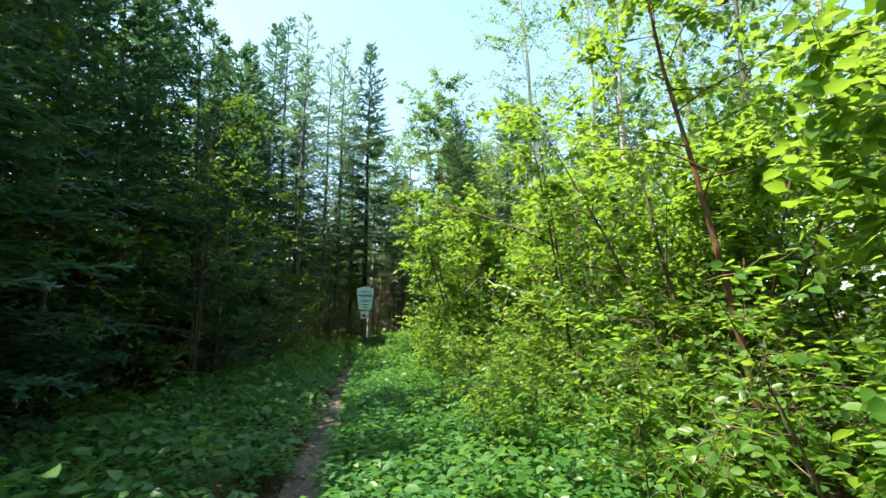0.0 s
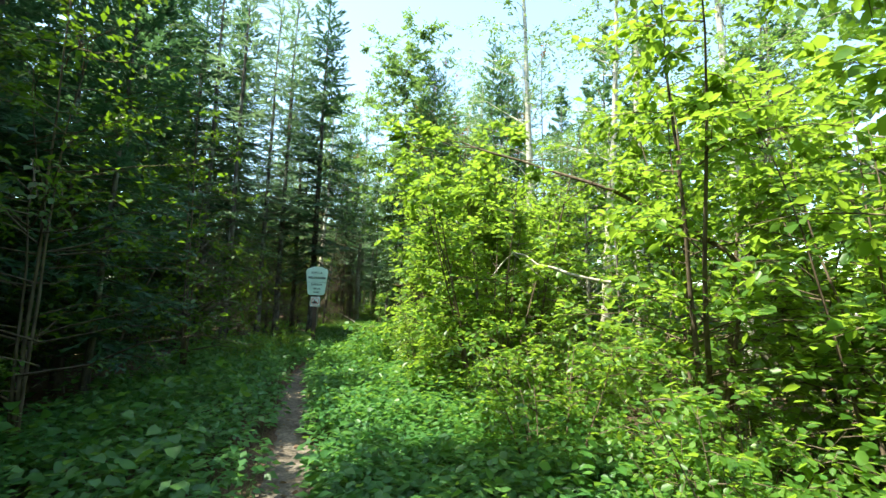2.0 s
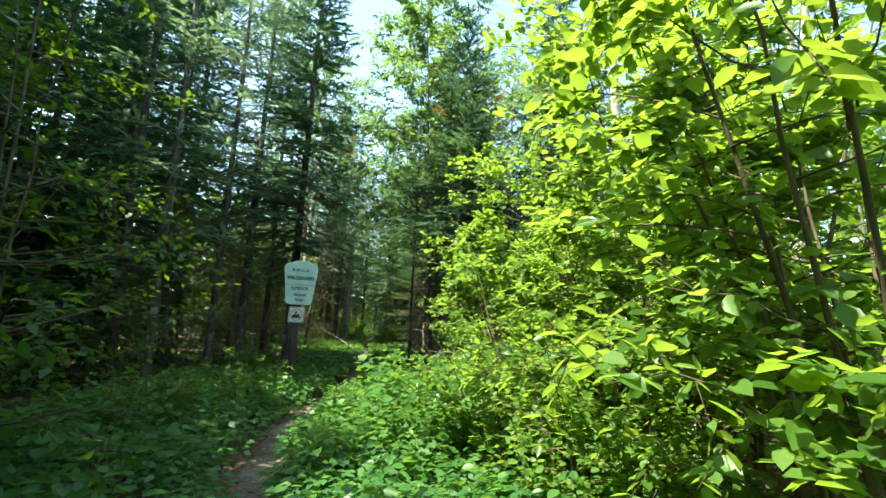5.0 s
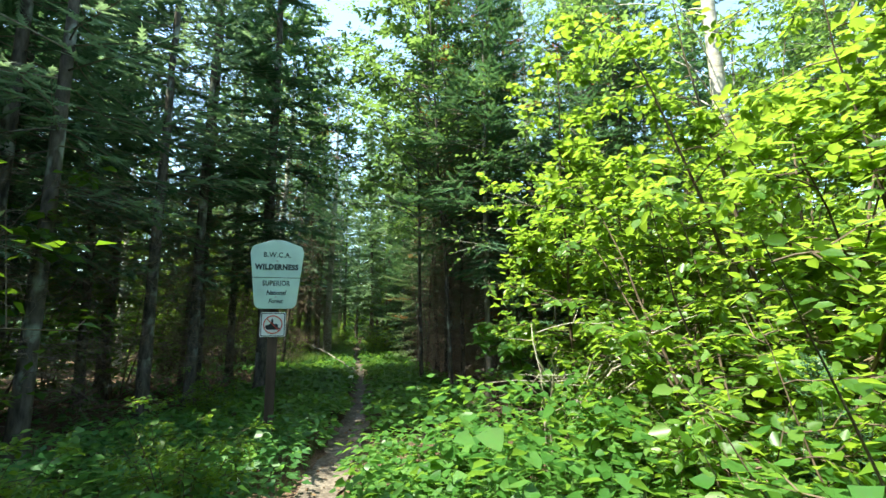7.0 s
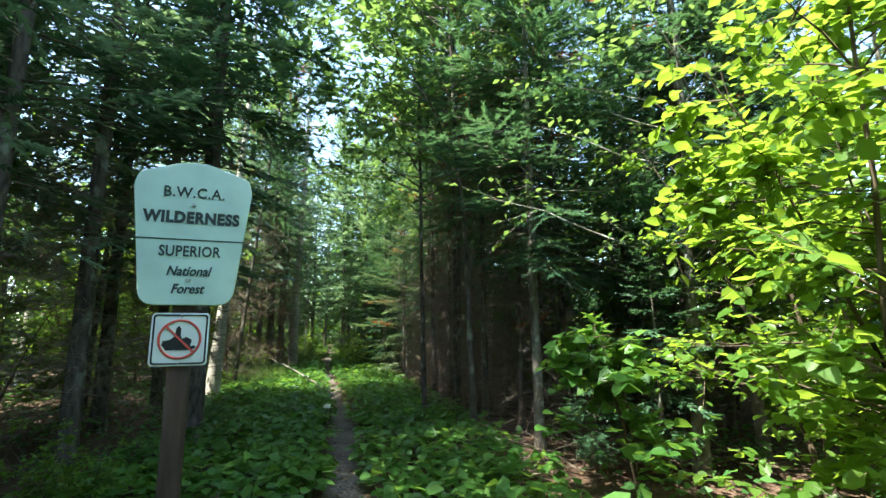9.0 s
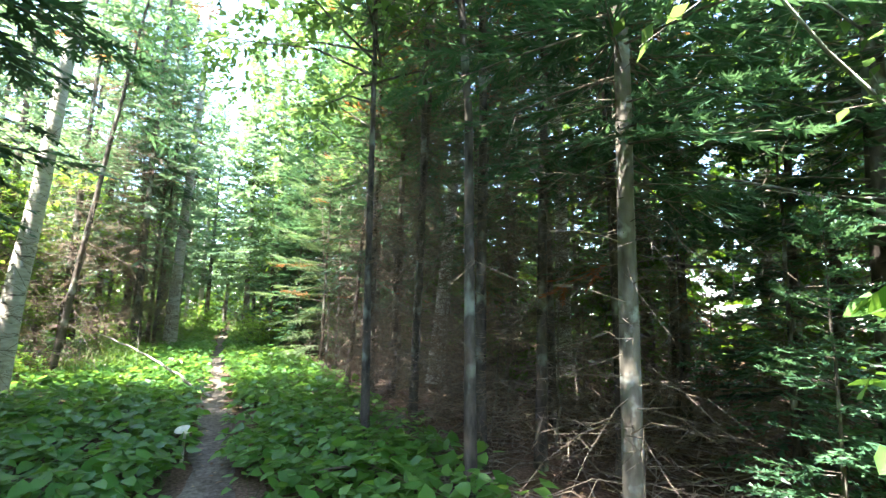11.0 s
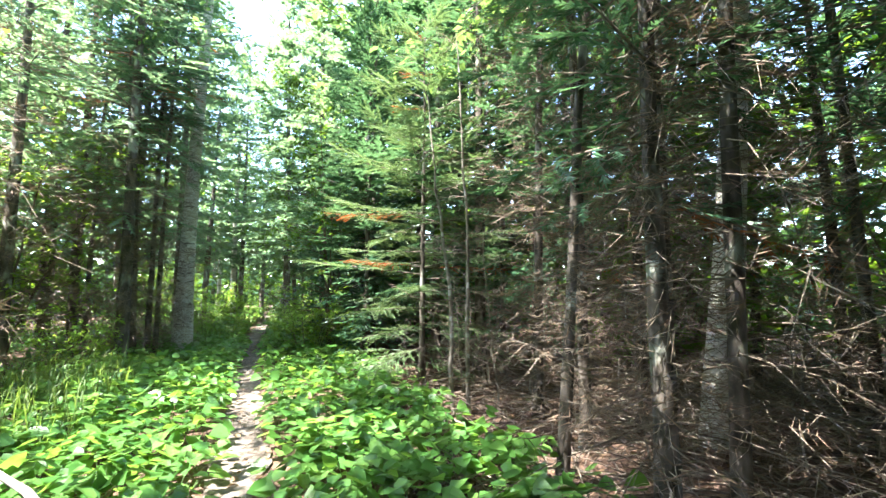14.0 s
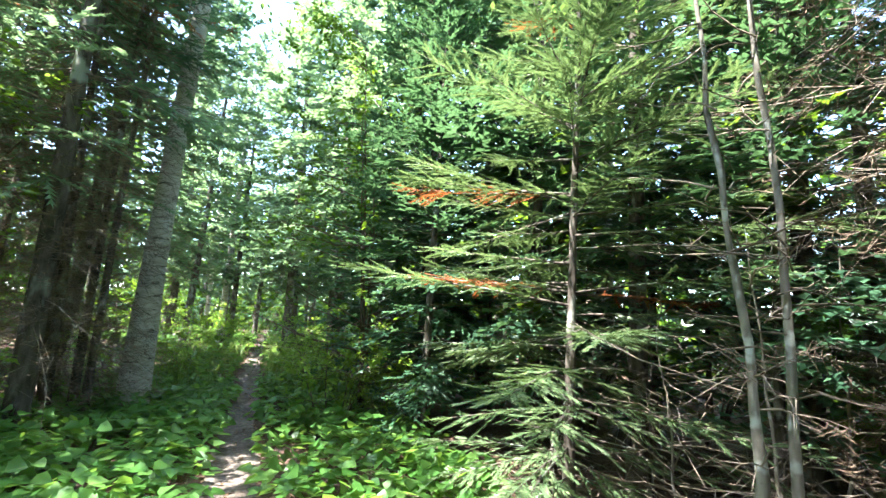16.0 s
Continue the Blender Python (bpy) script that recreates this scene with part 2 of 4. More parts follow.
SPRAYS = {"fine": spray(11, 1, 0.05), "near": spray(9, 4, 0.055), "mid": spray(6, 2, 0.09), "shade": spray(4, 6, 0.15), "far": spray(3, 3, 0.19)}
TWIG_SPRAY = tuple(a[:-k] for a, k in zip(spray(5, 7, 0.008), (3, 1)))


# ---- trees ----
def trunk_mesh(rng, H, r0, lean=0.0, rings=14, sides=10, wob=0.05):
    s = np.linspace(0, 1, rings) ** 1.3
    P = np.stack([np.cumsum(rng.normal(0, wob / 3, rings)) * s + lean * s ** 1.2 * H, np.cumsum(rng.normal(0, wob / 3, rings)) * s, s * H - 0.12], 1)
    R = r0 * (1 - 0.95 * s) + r0 * 0.45 * np.exp(-s * H / 0.18)
    V, F = tube(P, R, sides)
    V += rng.normal(0, r0 * 0.05, V.shape)
    return V, F, P, s


def conifer(seed, H, r0, crown_from, reach, kind="spruce_tree", label="", needles=M_NEEDLE, grade="mid", step=0.26, gap=0.085, dead=40, rust=0,
            needle=0.06, droop=0.3, dead_reach=1.1, bark=M_BARK, per=(4, 7), lean=0.0, dry=0, twig=0.55):
    rng = np.random.default_rng(seed)
    root = tagged(new(kind), label, "tree", kind="")
    V, F, P, s = trunk_mesh(rng, H, r0, lean)
    mesh_part("trunk", V, F, bark, root, "", True)
    axis = lambda z: np.array([np.interp(z, P[:, 2], P[:, 0]), np.interp(z, P[:, 2], P[:, 1]), z])
    limbs, pos, ahead, size, rpos, rahead, rsize = [], [], [], [], [], [], []
    z = crown_from
    while z < H - 0.1:
        f = (z - crown_from) / (H - crown_from)
        for _ in range(rng.integers(*per)):
            L = (reach * (1 - f) ** 0.75 * min(1, 0.45 + f * 4) + 0.14) * rng.uniform(0.6, 1.12)
            az, el = rng.uniform(0, 2 * np.pi), rng.uniform(-0.25, 0.1) + 0.75 * f ** 1.5
            t = np.linspace(0, 1, 6)
            out = np.array([math.cos(az), math.sin(az), 0])
            side = np.array([-math.sin(az), math.cos(az), 0])
            bow = rng.uniform(-0.12, 0.12)
            B = axis(z + rng.uniform(-0.1, 0.1)) + out * (L * math.cos(el) * t)[:, None] + side * (bow * L * t ** 2)[:, None]
            B[:, 2] += L * (t * math.sin(el) - droop * (1 - f) * t ** 2 + 0.5 * droop * t ** 3)
            if grade == "far":
                limbs.append(slivers(B[:1], B[4:5], 0.008, rng))
            else:
                limbs.append(tube(B[[0, 2, 3, 5]], np.array([1, 0.65, 0.4, 0.15]) * (0.003 + 0.006 * L), 3))
            n = max(3, int(L / gap))
            u = np.sort(rng.uniform(0.12, 1.0, n))
            Q = np.stack([np.interp(u, t, B[:, i]) for i in range(3)], 1)
            T = unit(np.stack([np.interp(u, t, np.gradient(B[:, i])) for i in range(3)], 1))
            sgn = np.where(np.arange(n) % 2, 1.0, -1.0)[:, None]
            D = T * 0.75 + sgn * side * rng.uniform(0.45, 0.9, (n, 1)) + np.array([0, 0, -0.12]) + rng.normal(0, 0.14, (n, 3))
            ln = np.clip(0.46 * L * (1 - u) + 0.15, 0.1, twig) * rng.uniform(0.7, 1.2, n)
            tgt = (rpos, rahead, rsize) if rng.random() < rust else (pos, ahead, size)
            tgt[0].append(Q), tgt[1].append(D), tgt[2].append(ln)
            tgt[0].append(B[-1:] - T[-1:] * 0.1), tgt[1].append(T[-1:]), tgt[2].append(np.array([0.2]))
        z += step * rng.uniform(0.7, 1.3)
    T0, F0 = SPRAYS[grade]
    for name, a, b, c, mat in (("crown", pos, ahead, size, needles), ("rusty_sprays", rpos, rahead, rsize, M_RUST)):
        if a:
            a, b, c = np.concatenate(a), np.concatenate(b), np.concatenate(c)
            sc = np.stack([np.full(len(c), needle), c, np.full(len(c), needle)], 1)
            V, F = lay(T0, F0, a, b, np.array([0, 0, 1.0]) + np.random.default_rng(seed).normal(0, 0.25, (len(a), 3)), sc)
            mesh_part(name, V, F, mat, root)
    dpos, dahead = [], []
    for _ in range(dead):
        z, az = rng.uniform(0.25, max(crown_from + 0.8, 1.0)), rng.uniform(0, 2 * np.pi)
        L, t = rng.uniform(0.25, dead_reach), np.linspace(0, 1, 4)
        out = np.array([math.cos(az), math.sin(az), 0])
        B = axis(z) + out * (L * t)[:, None] + np.cumsum(rng.normal(0, 0.035, (4, 3)), 0)
        B[:, 2] += rng.uniform(-0.7, 0.1) * L * t ** 2 + rng.uniform(-0.1, 0.3) * L * t
        limbs.append(tube(B, np.linspace(0.002 + 0.0028 * L, 0.0009, 4), 3))
        n = max(3, int(L * (15 if dead > 50 else 10)))
        u = rng.uniform(0.25, 1, n)
        q = np.stack([np.interp(u, t, B[:, i]) for i in range(3)], 1)
        d = unit(out + rng.normal(0, 0.7, (n, 3))) * rng.uniform(0.06, 0.32, (n, 1))
        limbs.append(slivers(q, q + d, 0.0022, rng))
        if dry:
            dpos.append(np.concatenate([q[:dry], q[:dry] + 0.7 * d[:dry]])), dahead.append(np.concatenate([d[:dry], d[:dry] + rng.normal(0, 0.12, d[:dry].shape)]))
    if dpos:
        a, b = np.concatenate(dpos), np.concatenate(dahead)
        sc = np.stack([np.full(len(a), 0.09), rng.uniform(0.15, 0.4, len(a)), np.full(len(a), 0.07)], 1)
        V, F = lay(*TWIG_SPRAY, a, b, np.array([0, 0, 1.0]) + rng.normal(0, 0.4, (len(a), 3)), sc)
        tagged(mesh_part("dry_sprays", V, F, M_DRYTWIG, root), kind="stuff")
    if limbs:
        V, F = joined(limbs)
        tagged(mesh_part("branchwork", V, F, M_DEADWOOD if dead > 30 else bark, root), kind="stuff")
    return root


def leafy(seed, H, stems, spread, leaf, mat, kind, label, category="shrub", r0=0.022, bare=0.2, sides=11, twigs=6, leaves=6, shape=LEAF_OVAL,
          bark=M_STEM, side_len=0.36, rise=0.35, droop=0.25, lean=(0, 0), stem_sides=6, coarse=False, low=0.85):
    """A shrub, sapling or broadleaved tree: stems, side branches, twigs, and leaves along the twigs."""
    rng = np.random.default_rng(seed)
    root = tagged(new(kind), label, category)
    wood, pos, ahead, ups, size = [], [], [], [], []
    for k in range(stems):
        az = rng.uniform(0, 2 * np.pi) if stems > 1 else 0.0
        out = np.array([math.cos(az), math.sin(az), 0])
        h, sp = H * rng.uniform(0.72, 1.0), spread * rng.uniform(0.35, 1.0) * (stems > 1)
        t = np.linspace(0, 1, 9)
        B = out * (0.04 + 0.02 * stems) * (stems > 1) + out * (sp * t ** 1.35)[:, None] + np.cumsum(rng.normal(0, 0.012 * H ** 0.7, (9, 3)), 0) * t[:, None]
        B[:, 0] += lean[0] * t * h
        B[:, 1] += lean[1] * t * h
        B[:, 2] = h * t - 0.06
        R = r0 * rng.uniform(0.75, 1.1) * (1 - 0.88 * t) + r0 * 0.3 * np.exp(-t * 14)
        V, F = tube(B, R, stem_sides)
        mesh_part("stem" if stems > 1 else "trunk", V, F, bark, root, "", True)
        for _ in range(sides):
            u = bare + (1 - bare) * rng.random() ** low
            q = np.array([np.interp(u, t, B[:, i]) for i in range(3)])
            a2 = rng.uniform(0, 2 * np.pi)
            o2 = unit(np.array([math.cos(a2), math.sin(a2), 0]) + 0.5 * out * (stems > 1))
            L = H * side_len * (1.12 - 0.7 * u) * rng.uniform(0.55, 1.15)
            t2 = np.linspace(0, 1, 5)
            S = q + o2 * (L * t2)[:, None] + np.cumsum(rng.normal(0, 0.03 * L, (5, 3)), 0)
            S[:, 2] += L * (rise * t2 - droop * t2 ** 2)
            wood.append(slivers(S[:1], S[-1:], 0.005, rng) if coarse else tube(S, np.linspace(0.0025 + 0.006 * L, 0.0015, 5), 3))
            for _ in range(twigs):
                w = rng.uniform(0.2, 1.0)
                p = np.array([np.interp(w, t2, S[:, i]) for i in range(3)])
                d = unit(o2 * 0.8 + rng.normal(0, 0.6, 3) + np.array([0, 0, 0.1]))
                tl = rng.uniform(0.35, 0.7) * min(1.1, 0.18 + 0.35 * L)
                e = p + d * tl
                wood.append(slivers(p[None], e[None], 0.0025, rng))
                v = (np.arange(leaves) + rng.uniform(0, 0.6, leaves)) / leaves
                Q = p + d * (tl * v)[:, None] + rng.normal(0, 0.012, (leaves, 3))
                sd = unit(np.cross(d, [0, 0, 1.0]))
                sg = np.where(np.arange(leaves) % 2, 1.0, -1.0)[:, None]
                A = d * 0.6 + sg * sd * 0.8 + rng.normal(0, 0.25, (leaves, 3)) + np.array([0, 0, -0.2])
                pos.append(Q), ahead.append(A), ups.append(np.array([0, 0, 1.0]) + rng.normal(0, 0.38, (leaves, 3)))
                size.append(leaf * rng.uniform(0.6, 1.2, leaves))
    V, F = joined(wood)
    tagged(mesh_part("branchwork", V, F, bark, root), kind="stuff")
    V, F = lay(shape, LEAF_F if len(shape) == 6 else LEAF_F1, np.concatenate(pos), np.concatenate(ahead), np.concatenate(ups), np.concatenate(size))
    mesh_part("crown", V, F, mat, root)
    return root


PLACED = set()
GROUPS = {"spruce_tree": "spruces along the trail", "young_spruce": "young spruces", "far_spruce": "spruces at the far end", "background_spruce": "spruces deep in the forest",
          "birch_tree": "birches", "aspen_tree": "aspens", "ash_tree": "trees arching over the trail", "hazel_shrub": "hazels of the sunny side", "low_shrub": "low shrubs",
          "maple_sapling": "shaded saplings", "thicket_bush": "forest undergrowth", "dead_sapling": "dead saplings by the trail"}


def put(thing, x, y, rz=0.0, scale=1.0, rx=0.0, ry=0.0, z=0.0, label="", group=""):
    """The thing itself the first time, a copy of it later."""
    m = pose(x, y, z, rx, ry, rz) @ Matrix.Scale(scale, 4)
    if thing.name in PLACED:
        ob = copy_thing(thing, m)
        ob.scale = (scale, scale, scale)
    else:
        PLACED.add(thing.name)
        ob = thing
        ob.matrix_basis = m
    return tagged(ob, label, "", group or GROUPS.get(ob.name.split(".")[0], ""))


def row(things, places, group="", seed=3, size=(0.85, 1.15)):
    rng = random.Random(seed)
    for i, (x, y) in enumerate(places):
        put(things[i % len(things)], x, y, rng.uniform(0, 360), rng.uniform(*size), rng.uniform(-2, 2), rng.uniform(-2, 2), group=group)


# ---- ground and trail ----
TRAIL = [(1.6, -14.0), (1.35, -9.0), (0.95, -6.4), (0.58, -4.0), (0.33, -2.5), (-0.25, 0.5), (-0.52, 2.2), (-0.6, 3.6), (-0.42, 4.9), (-0.18, 7.0),
         (0.05, 10.0), (0.1, 13.0), (0.06, 16.0), (0.03, 19.0), (0.1, 22.5), (0.2, 28.0), (0.6, 36.0), (1.5, 60.0)]
TY, TX = np.array([p[1] for p in TRAIL]), np.array([p[0] for p in TRAIL])


def trail_x(y):
    return np.interp(y, TY, TX)


def ground_z(x, y):
    """Gentle unevenness, level along the trail."""
    d = np.abs(x - trail_x(y))
    w = np.clip((d - 0.7) / 2.5, 0, 1)
    return w * (0.07 * np.sin(x * 0.9 + 1.3) * np.cos(y * 0.7) + 0.05 * np.sin(x * 0.37 - y * 0.53))


def ground_sheet():
    xs = np.concatenate([[-900, -300, -120, -60], np.arange(-30, 30.1, 0.6), [60, 120, 300, 900]])
    ys = np.concatenate([[-900, -300, -120, -60], np.arange(-26, 62.1, 0.6), [90, 150, 300, 900]])
    X, Y = np.meshgrid(xs, ys, indexing="ij")
    V = np.stack([X, Y, ground_z(X, Y) * (np.abs(X) < 40) * (np.abs(Y) < 70)], -1).reshape(-1, 3)
    i, j = np.meshgrid(np.arange(len(xs) - 1), np.arange(len(ys) - 1), indexing="ij")
    n = len(ys)
    F = np.stack([i * n + j, (i + 1) * n + j, (i + 1) * n + j + 1, i * n + j + 1], -1).reshape(-1, 4)
    return tagged(mesh_part("ground", V, F, M_FLOOR, None, "", True), "brown forest floor of needles and soil", "ground", kind="structure")


def trail_strip():
    rng = np.random.default_rng(5)
    y = np.arange(-14, 60, 0.12)
    cx = trail_x(y)
    k = np.ones(9) / 9
    cx = np.convolve(np.pad(cx, 4, mode="edge"), k, "valid")
    wob = lambda a: np.convolve(rng.normal(0, a, len(y) + 4), np.ones(5) / 5, "valid")
    lft, rgt = cx - 0.17 + wob(0.06), cx + 0.17 + wob(0.06)
    u = np.linspace(0, 1, 7)
    X = lft[:, None] * (1 - u) + rgt[:, None] * u
    Z = 0.014 + rng.normal(0, 0.004, X.shape) + 0.012 * np.abs(u - 0.5)[None]
    V = np.stack([X, np.repeat(y[:, None], 7, 1), Z], -1).reshape(-1, 3)
    i, j = np.meshgrid(np.arange(len(y) - 1), np.arange(6), indexing="ij")
    F = np.stack([i * 7 + j, i * 7 + j + 1, (i + 1) * 7 + j + 1, (i + 1) * 7 + j], -1).reshape(-1, 4)
    return tagged(mesh_part("path", V, F, M_TRAIL, None, "", True), "narrow trodden dirt footpath through low plants", "path", kind="structure")


ground_sheet()
trail_strip()


# ---- the sign ----
def outline_plate(points, thick, bevel=0.004):
    bm = bmesh.new()
    f = bm.faces.new([bm.verts.new((x, 0, z)) for x, z in points])
    ex = bmesh.ops.extrude_face_region(bm, geom=[f])
    bmesh.ops.translate(bm, verts=[g for g in ex["geom"] if isinstance(g, bmesh.types.BMVert)], vec=(0, thick, 0))
    bmesh.ops.recalc_face_normals(bm, faces=bm.faces)
    bmesh.ops.bevel(bm, geom=[e for e in bm.edges], offset=bevel, segments=1, affect="EDGES")
    return bm


def rounded(points, r, n=5):
    """The outline with its corners rounded."""
    out = []
    for i, p in enumerate(points):
        p, a, b = Vector(p), Vector(points[i - 1]), Vector(points[(i + 1) % len(points)])
        rr = r[i] if isinstance(r, (list, tuple)) else r
        p0, p1 = p + (a - p).normalized() * rr, p + (b - p).normalized() * rr
        for k in range(n + 1):
            t = k / n
            out.append(tuple(p0 * (1 - t) ** 2 + p * 2 * t * (1 - t) + p1 * t ** 2))
    return out


def words(text, size, x, z, y, parent, name, spread=1.0, shear=0.0, bold=0.0, squeeze=1.0):
    cu = bpy.data.curves.new("text", "FONT")
    cu.body, cu.size, cu.align_x, cu.align_y = text, size, "CENTER", "CENTER"
    cu.extrude, cu.space_character, cu.shear, cu.offset, cu.resolution_u = 0.002, spread, shear, bold, 3
    tmp = new("text", cu)
    me = bpy.data.meshes.new_from_object(tmp.evaluated_get(bpy.context.evaluated_depsgraph_get()))
    bpy.data.objects.remove(tmp)
    me.materials.clear()
    me.materials.append(M_LETTER)
    ob = new(name, me)
    ob.parent = parent
    ob.matrix_basis = pose(x, y, z, 90, 0, 0) @ Matrix.Diagonal((squeeze, 1, 1, 1))
    return ob


def ring_plate(r_out, r_in, thick, n=40):
    a = np.linspace(0, 2 * np.pi, n, endpoint=False)
    V, F = [], []
    for y in (0, thick):
        for r in (r_out, r_in):
            V += [(r * math.cos(t), y, r * math.sin(t)) for t in a]
    for i in range(n):
        j = (i + 1) % n
        F += [(i, j, n + j, n + i), (2 * n + i, 3 * n + i, 3 * n + j, 2 * n + j), (i, 2 * n + i, 2 * n + j, j), (n + i, n + j, 3 * n + j, 3 * n + i)]
    return V, F


def wilderness_sign(x, y, turn):
    root = tagged(new("wilderness_sign"), "pale green routed wilderness sign on a brown wooden post", "sign")
    root.matrix_basis = pose(x, y, 0, 0, 0, turn)
    bm = bmesh.new()
    bmesh.ops.create_cube(bm, size=1.0, matrix=Matrix.Translation((0, 0, 0.95)) @ Matrix.Diagonal((0.1, 0.09, 2.1, 1)))
    bmesh.ops.bevel(bm, geom=bm.edges[:], offset=0.008, segments=2, affect="EDGES")
    part("post", bm, M_POST, root)
    pts = [(-0.06, 2.255), (-0.262, 2.185), (-0.285, 2.12), (-0.215, 1.49), (0.215, 1.49), (0.285, 2.12), (0.262, 2.185), (0.06, 2.255)]
    board = part("board", outline_plate(rounded(pts, [0.03, 0.02, 0.03, 0.075, 0.075, 0.03, 0.02, 0.03]), 0.025), M_BOARD, root)
    board.location = (0.015, -0.075, 0.015)
    bm = bmesh.new()
    bmesh.ops.create_cube(bm, size=1.0, matrix=Matrix.Translation((0, -0.0015, 1.832)) @ Matrix.Diagonal((0.52, 0.003, 0.006, 1)))
    part("groove", bm, M_LETTER, board)
    words("B.W.C.A.", 0.078, 0.0, 2.085, -0.002, board, "lettering", 1.08, 0, 0.0012, 0.92)
    words("WILDERNESS", 0.082, 0.0, 1.948, -0.002, board, "lettering", 1.1, 0, 0.0042, 0.88)
    words("SUPERIOR", 0.078, 0.0, 1.768, -0.002, board, "lettering", 1.05, 0, 0.0015, 0.8)
    words("National", 0.07, 0.0, 1.664, -0.002, board, "lettering", 1.0, 0.28, 0.0015, 0.85)
    words("Forest", 0.068, 0.0, 1.572, -0.002, board, "lettering", 1.0, 0.28, 0.0015, 0.85)
    for z in (2.02, 1.62):
        bm = bmesh.new()
        bmesh.ops.create_cone(bm, cap_ends=True, segments=12, radius1=0.011, radius2=0.008, depth=0.012, matrix=Matrix.Translation((0, -0.006, z)) @ Matrix.Rotation(radians(90), 4, "X"))
        part("bolt", bm, M_STEEL, board)
    plate = part("lower_plate", outline_plate(rounded([(-0.132, 1.2), (0.132, 1.2), (0.132, 1.466), (-0.132, 1.466)], 0.022), 0.004, 0.0012), M_WHITE, root, "white square plate with a red prohibition ring")
    plate.location = (0, -0.062, 0)
    edge = rounded([(-0.124, 1.208), (0.124, 1.208), (0.124, 1.458), (-0.124, 1.458)], 0.018)
    inner = rounded([(-0.116, 1.216), (0.116, 1.216), (0.116, 1.45), (-0.116, 1.45)], 0.014)
    n = len(edge)
    V = [(a, -0.0025, b) for a, b in edge] + [(a, -0.0025, b) for a, b in inner] + [(a, 0.001, b) for a, b in edge] + [(a, 0.001, b) for a, b in inner]
    F = []
    for i in range(n):
        j = (i + 1) % n
        F += [(i, j, n + j, n + i), (2 * n + i, j + 2 * n, j, i), (n + i, n + j, 3 * n + j, 3 * n + i)]
    mesh_part("border", V, F, M_BLACK, plate)
    # the vehicle: a plain shape
    prof = [(-0.07, 1.292), (-0.06, 1.278), (0.05, 1.278), (0.078, 1.292), (0.066, 1.302), (0.05, 1.298), (0.056, 1.33), (0.03, 1.345), (0.012, 1.335), (0.004, 1.35),
            (0.004, 1.385), (-0.006, 1.4), (-0.018, 1.39), (-0.022, 1.35), (-0.045, 1.33), (-0.075, 1.325), (-0.08, 1.305)]
    sym = part("pictogram", outline_plate(list(reversed(prof)), 0.002, 0.0003), M_BLACK, plate)
    sym.location = (0, -0.003, 0)
    V, F = ring_plate(0.1, 0.089, 0.003)
    ring = mesh_part("ring", V, F, M_RED, plate)
    ring.location = (0, -0.0055, 1.333)
    bm = bmesh.new()
    bmesh.ops.create_cube(bm, size=1.0, matrix=Matrix.Rotation(radians(45), 4, "Y") @ Matrix.Diagonal((0.184, 0.003, 0.01, 1)))
    bar = part("bar", bm, M_RED, plate)
    bar.location = (0, -0.006, 1.333)
    for z in (1.452, 1.213):
        bm = bmesh.new()
        bmesh.ops.create_cone(bm, cap_ends=True, segments=10, radius1=0.006, radius2=0.004, depth=0.006, matrix=Matrix.Translation((0, -0.005, z)) @ Matrix.Rotation(radians(90), 4, "X"))
        part("screw", bm, M_STEEL, plate)


wilderness_sign(-1.02, 6.6, 6)

# ---- spruces ----
SP_A = conifer(11, 13.5, 0.13, 2.2, 2.15, "spruce_tree", "tall dark green spruce with dead lower limbs", dead=60, step=0.26, gap=0.115, per=(6, 9), needle=0.074, dead_reach=1.6)
SP_B = conifer(12, 11.5, 0.1, 1.9, 1.85, "spruce_tree", "dark spruce with lichen-grey trunk and drooping boughs", dead=60, step=0.29, gap=0.135, per=(4, 7), needle=0.066, dead_reach=1.5)
SP_C = conifer(13, 7.5, 0.06, 1.7, 1.35, "spruce_tree", "slim dark spruce with bare brown lower twigs", grade="near", needle=0.038, dead=90, rust=0.05, gap=0.11, dry=2)
SP_D = conifer(14, 6.0, 0.045, 0.6, 1.3, "young_spruce", "slim young spruce, green to near the ground", M_NEEDLE, dead=25, gap=0.1, needle=0.07, grade="shade")
POLE = conifer(15, 10.0, 0.048, 3.7, 1.3, "spruce_tree", "thin spruce pole, bare below, with dead twigs", grade="near", needle=0.04, dead=150, dead_reach=1.1, rust=0.06, step=0.32, gap=0.115, per=(3, 6), dry=2)
SP_F = conifer(19, 8.2, 0.07, 0.5, 1.6, "spruce_tree", "dense shaded spruce, dark to the ground", dead=12, gap=0.105, per=(5, 8), step=0.26, needle=0.07, grade="shade")
FAR = conifer(16, 13.0, 0.12, 2.2, 2.1, "far_spruce", "tall spruce beside the trail, green lightened for haze and sun", M_HAZE_NEEDLE, "far", 0.28, 0.14, 0, needle=0.115)
LACE = conifer(20, 12.0, 0.09, 2.3, 1.9, "spruce_tree", "tall lacy spruce with fine drooping twigs, needles lightened for haze", M_HAZE_NEEDLE, step=0.3, gap=0.15, per=(3, 6), needle=0.055, dead=90, dead_reach=1.5, dry=2)
BACK = conifer(17, 12.0, 0.12, 0.3, 2.3, "background_spruce", "dark spruce deep in the forest", M_NEEDLE, "far", 0.38, 0.28, 0, needle=0.19)

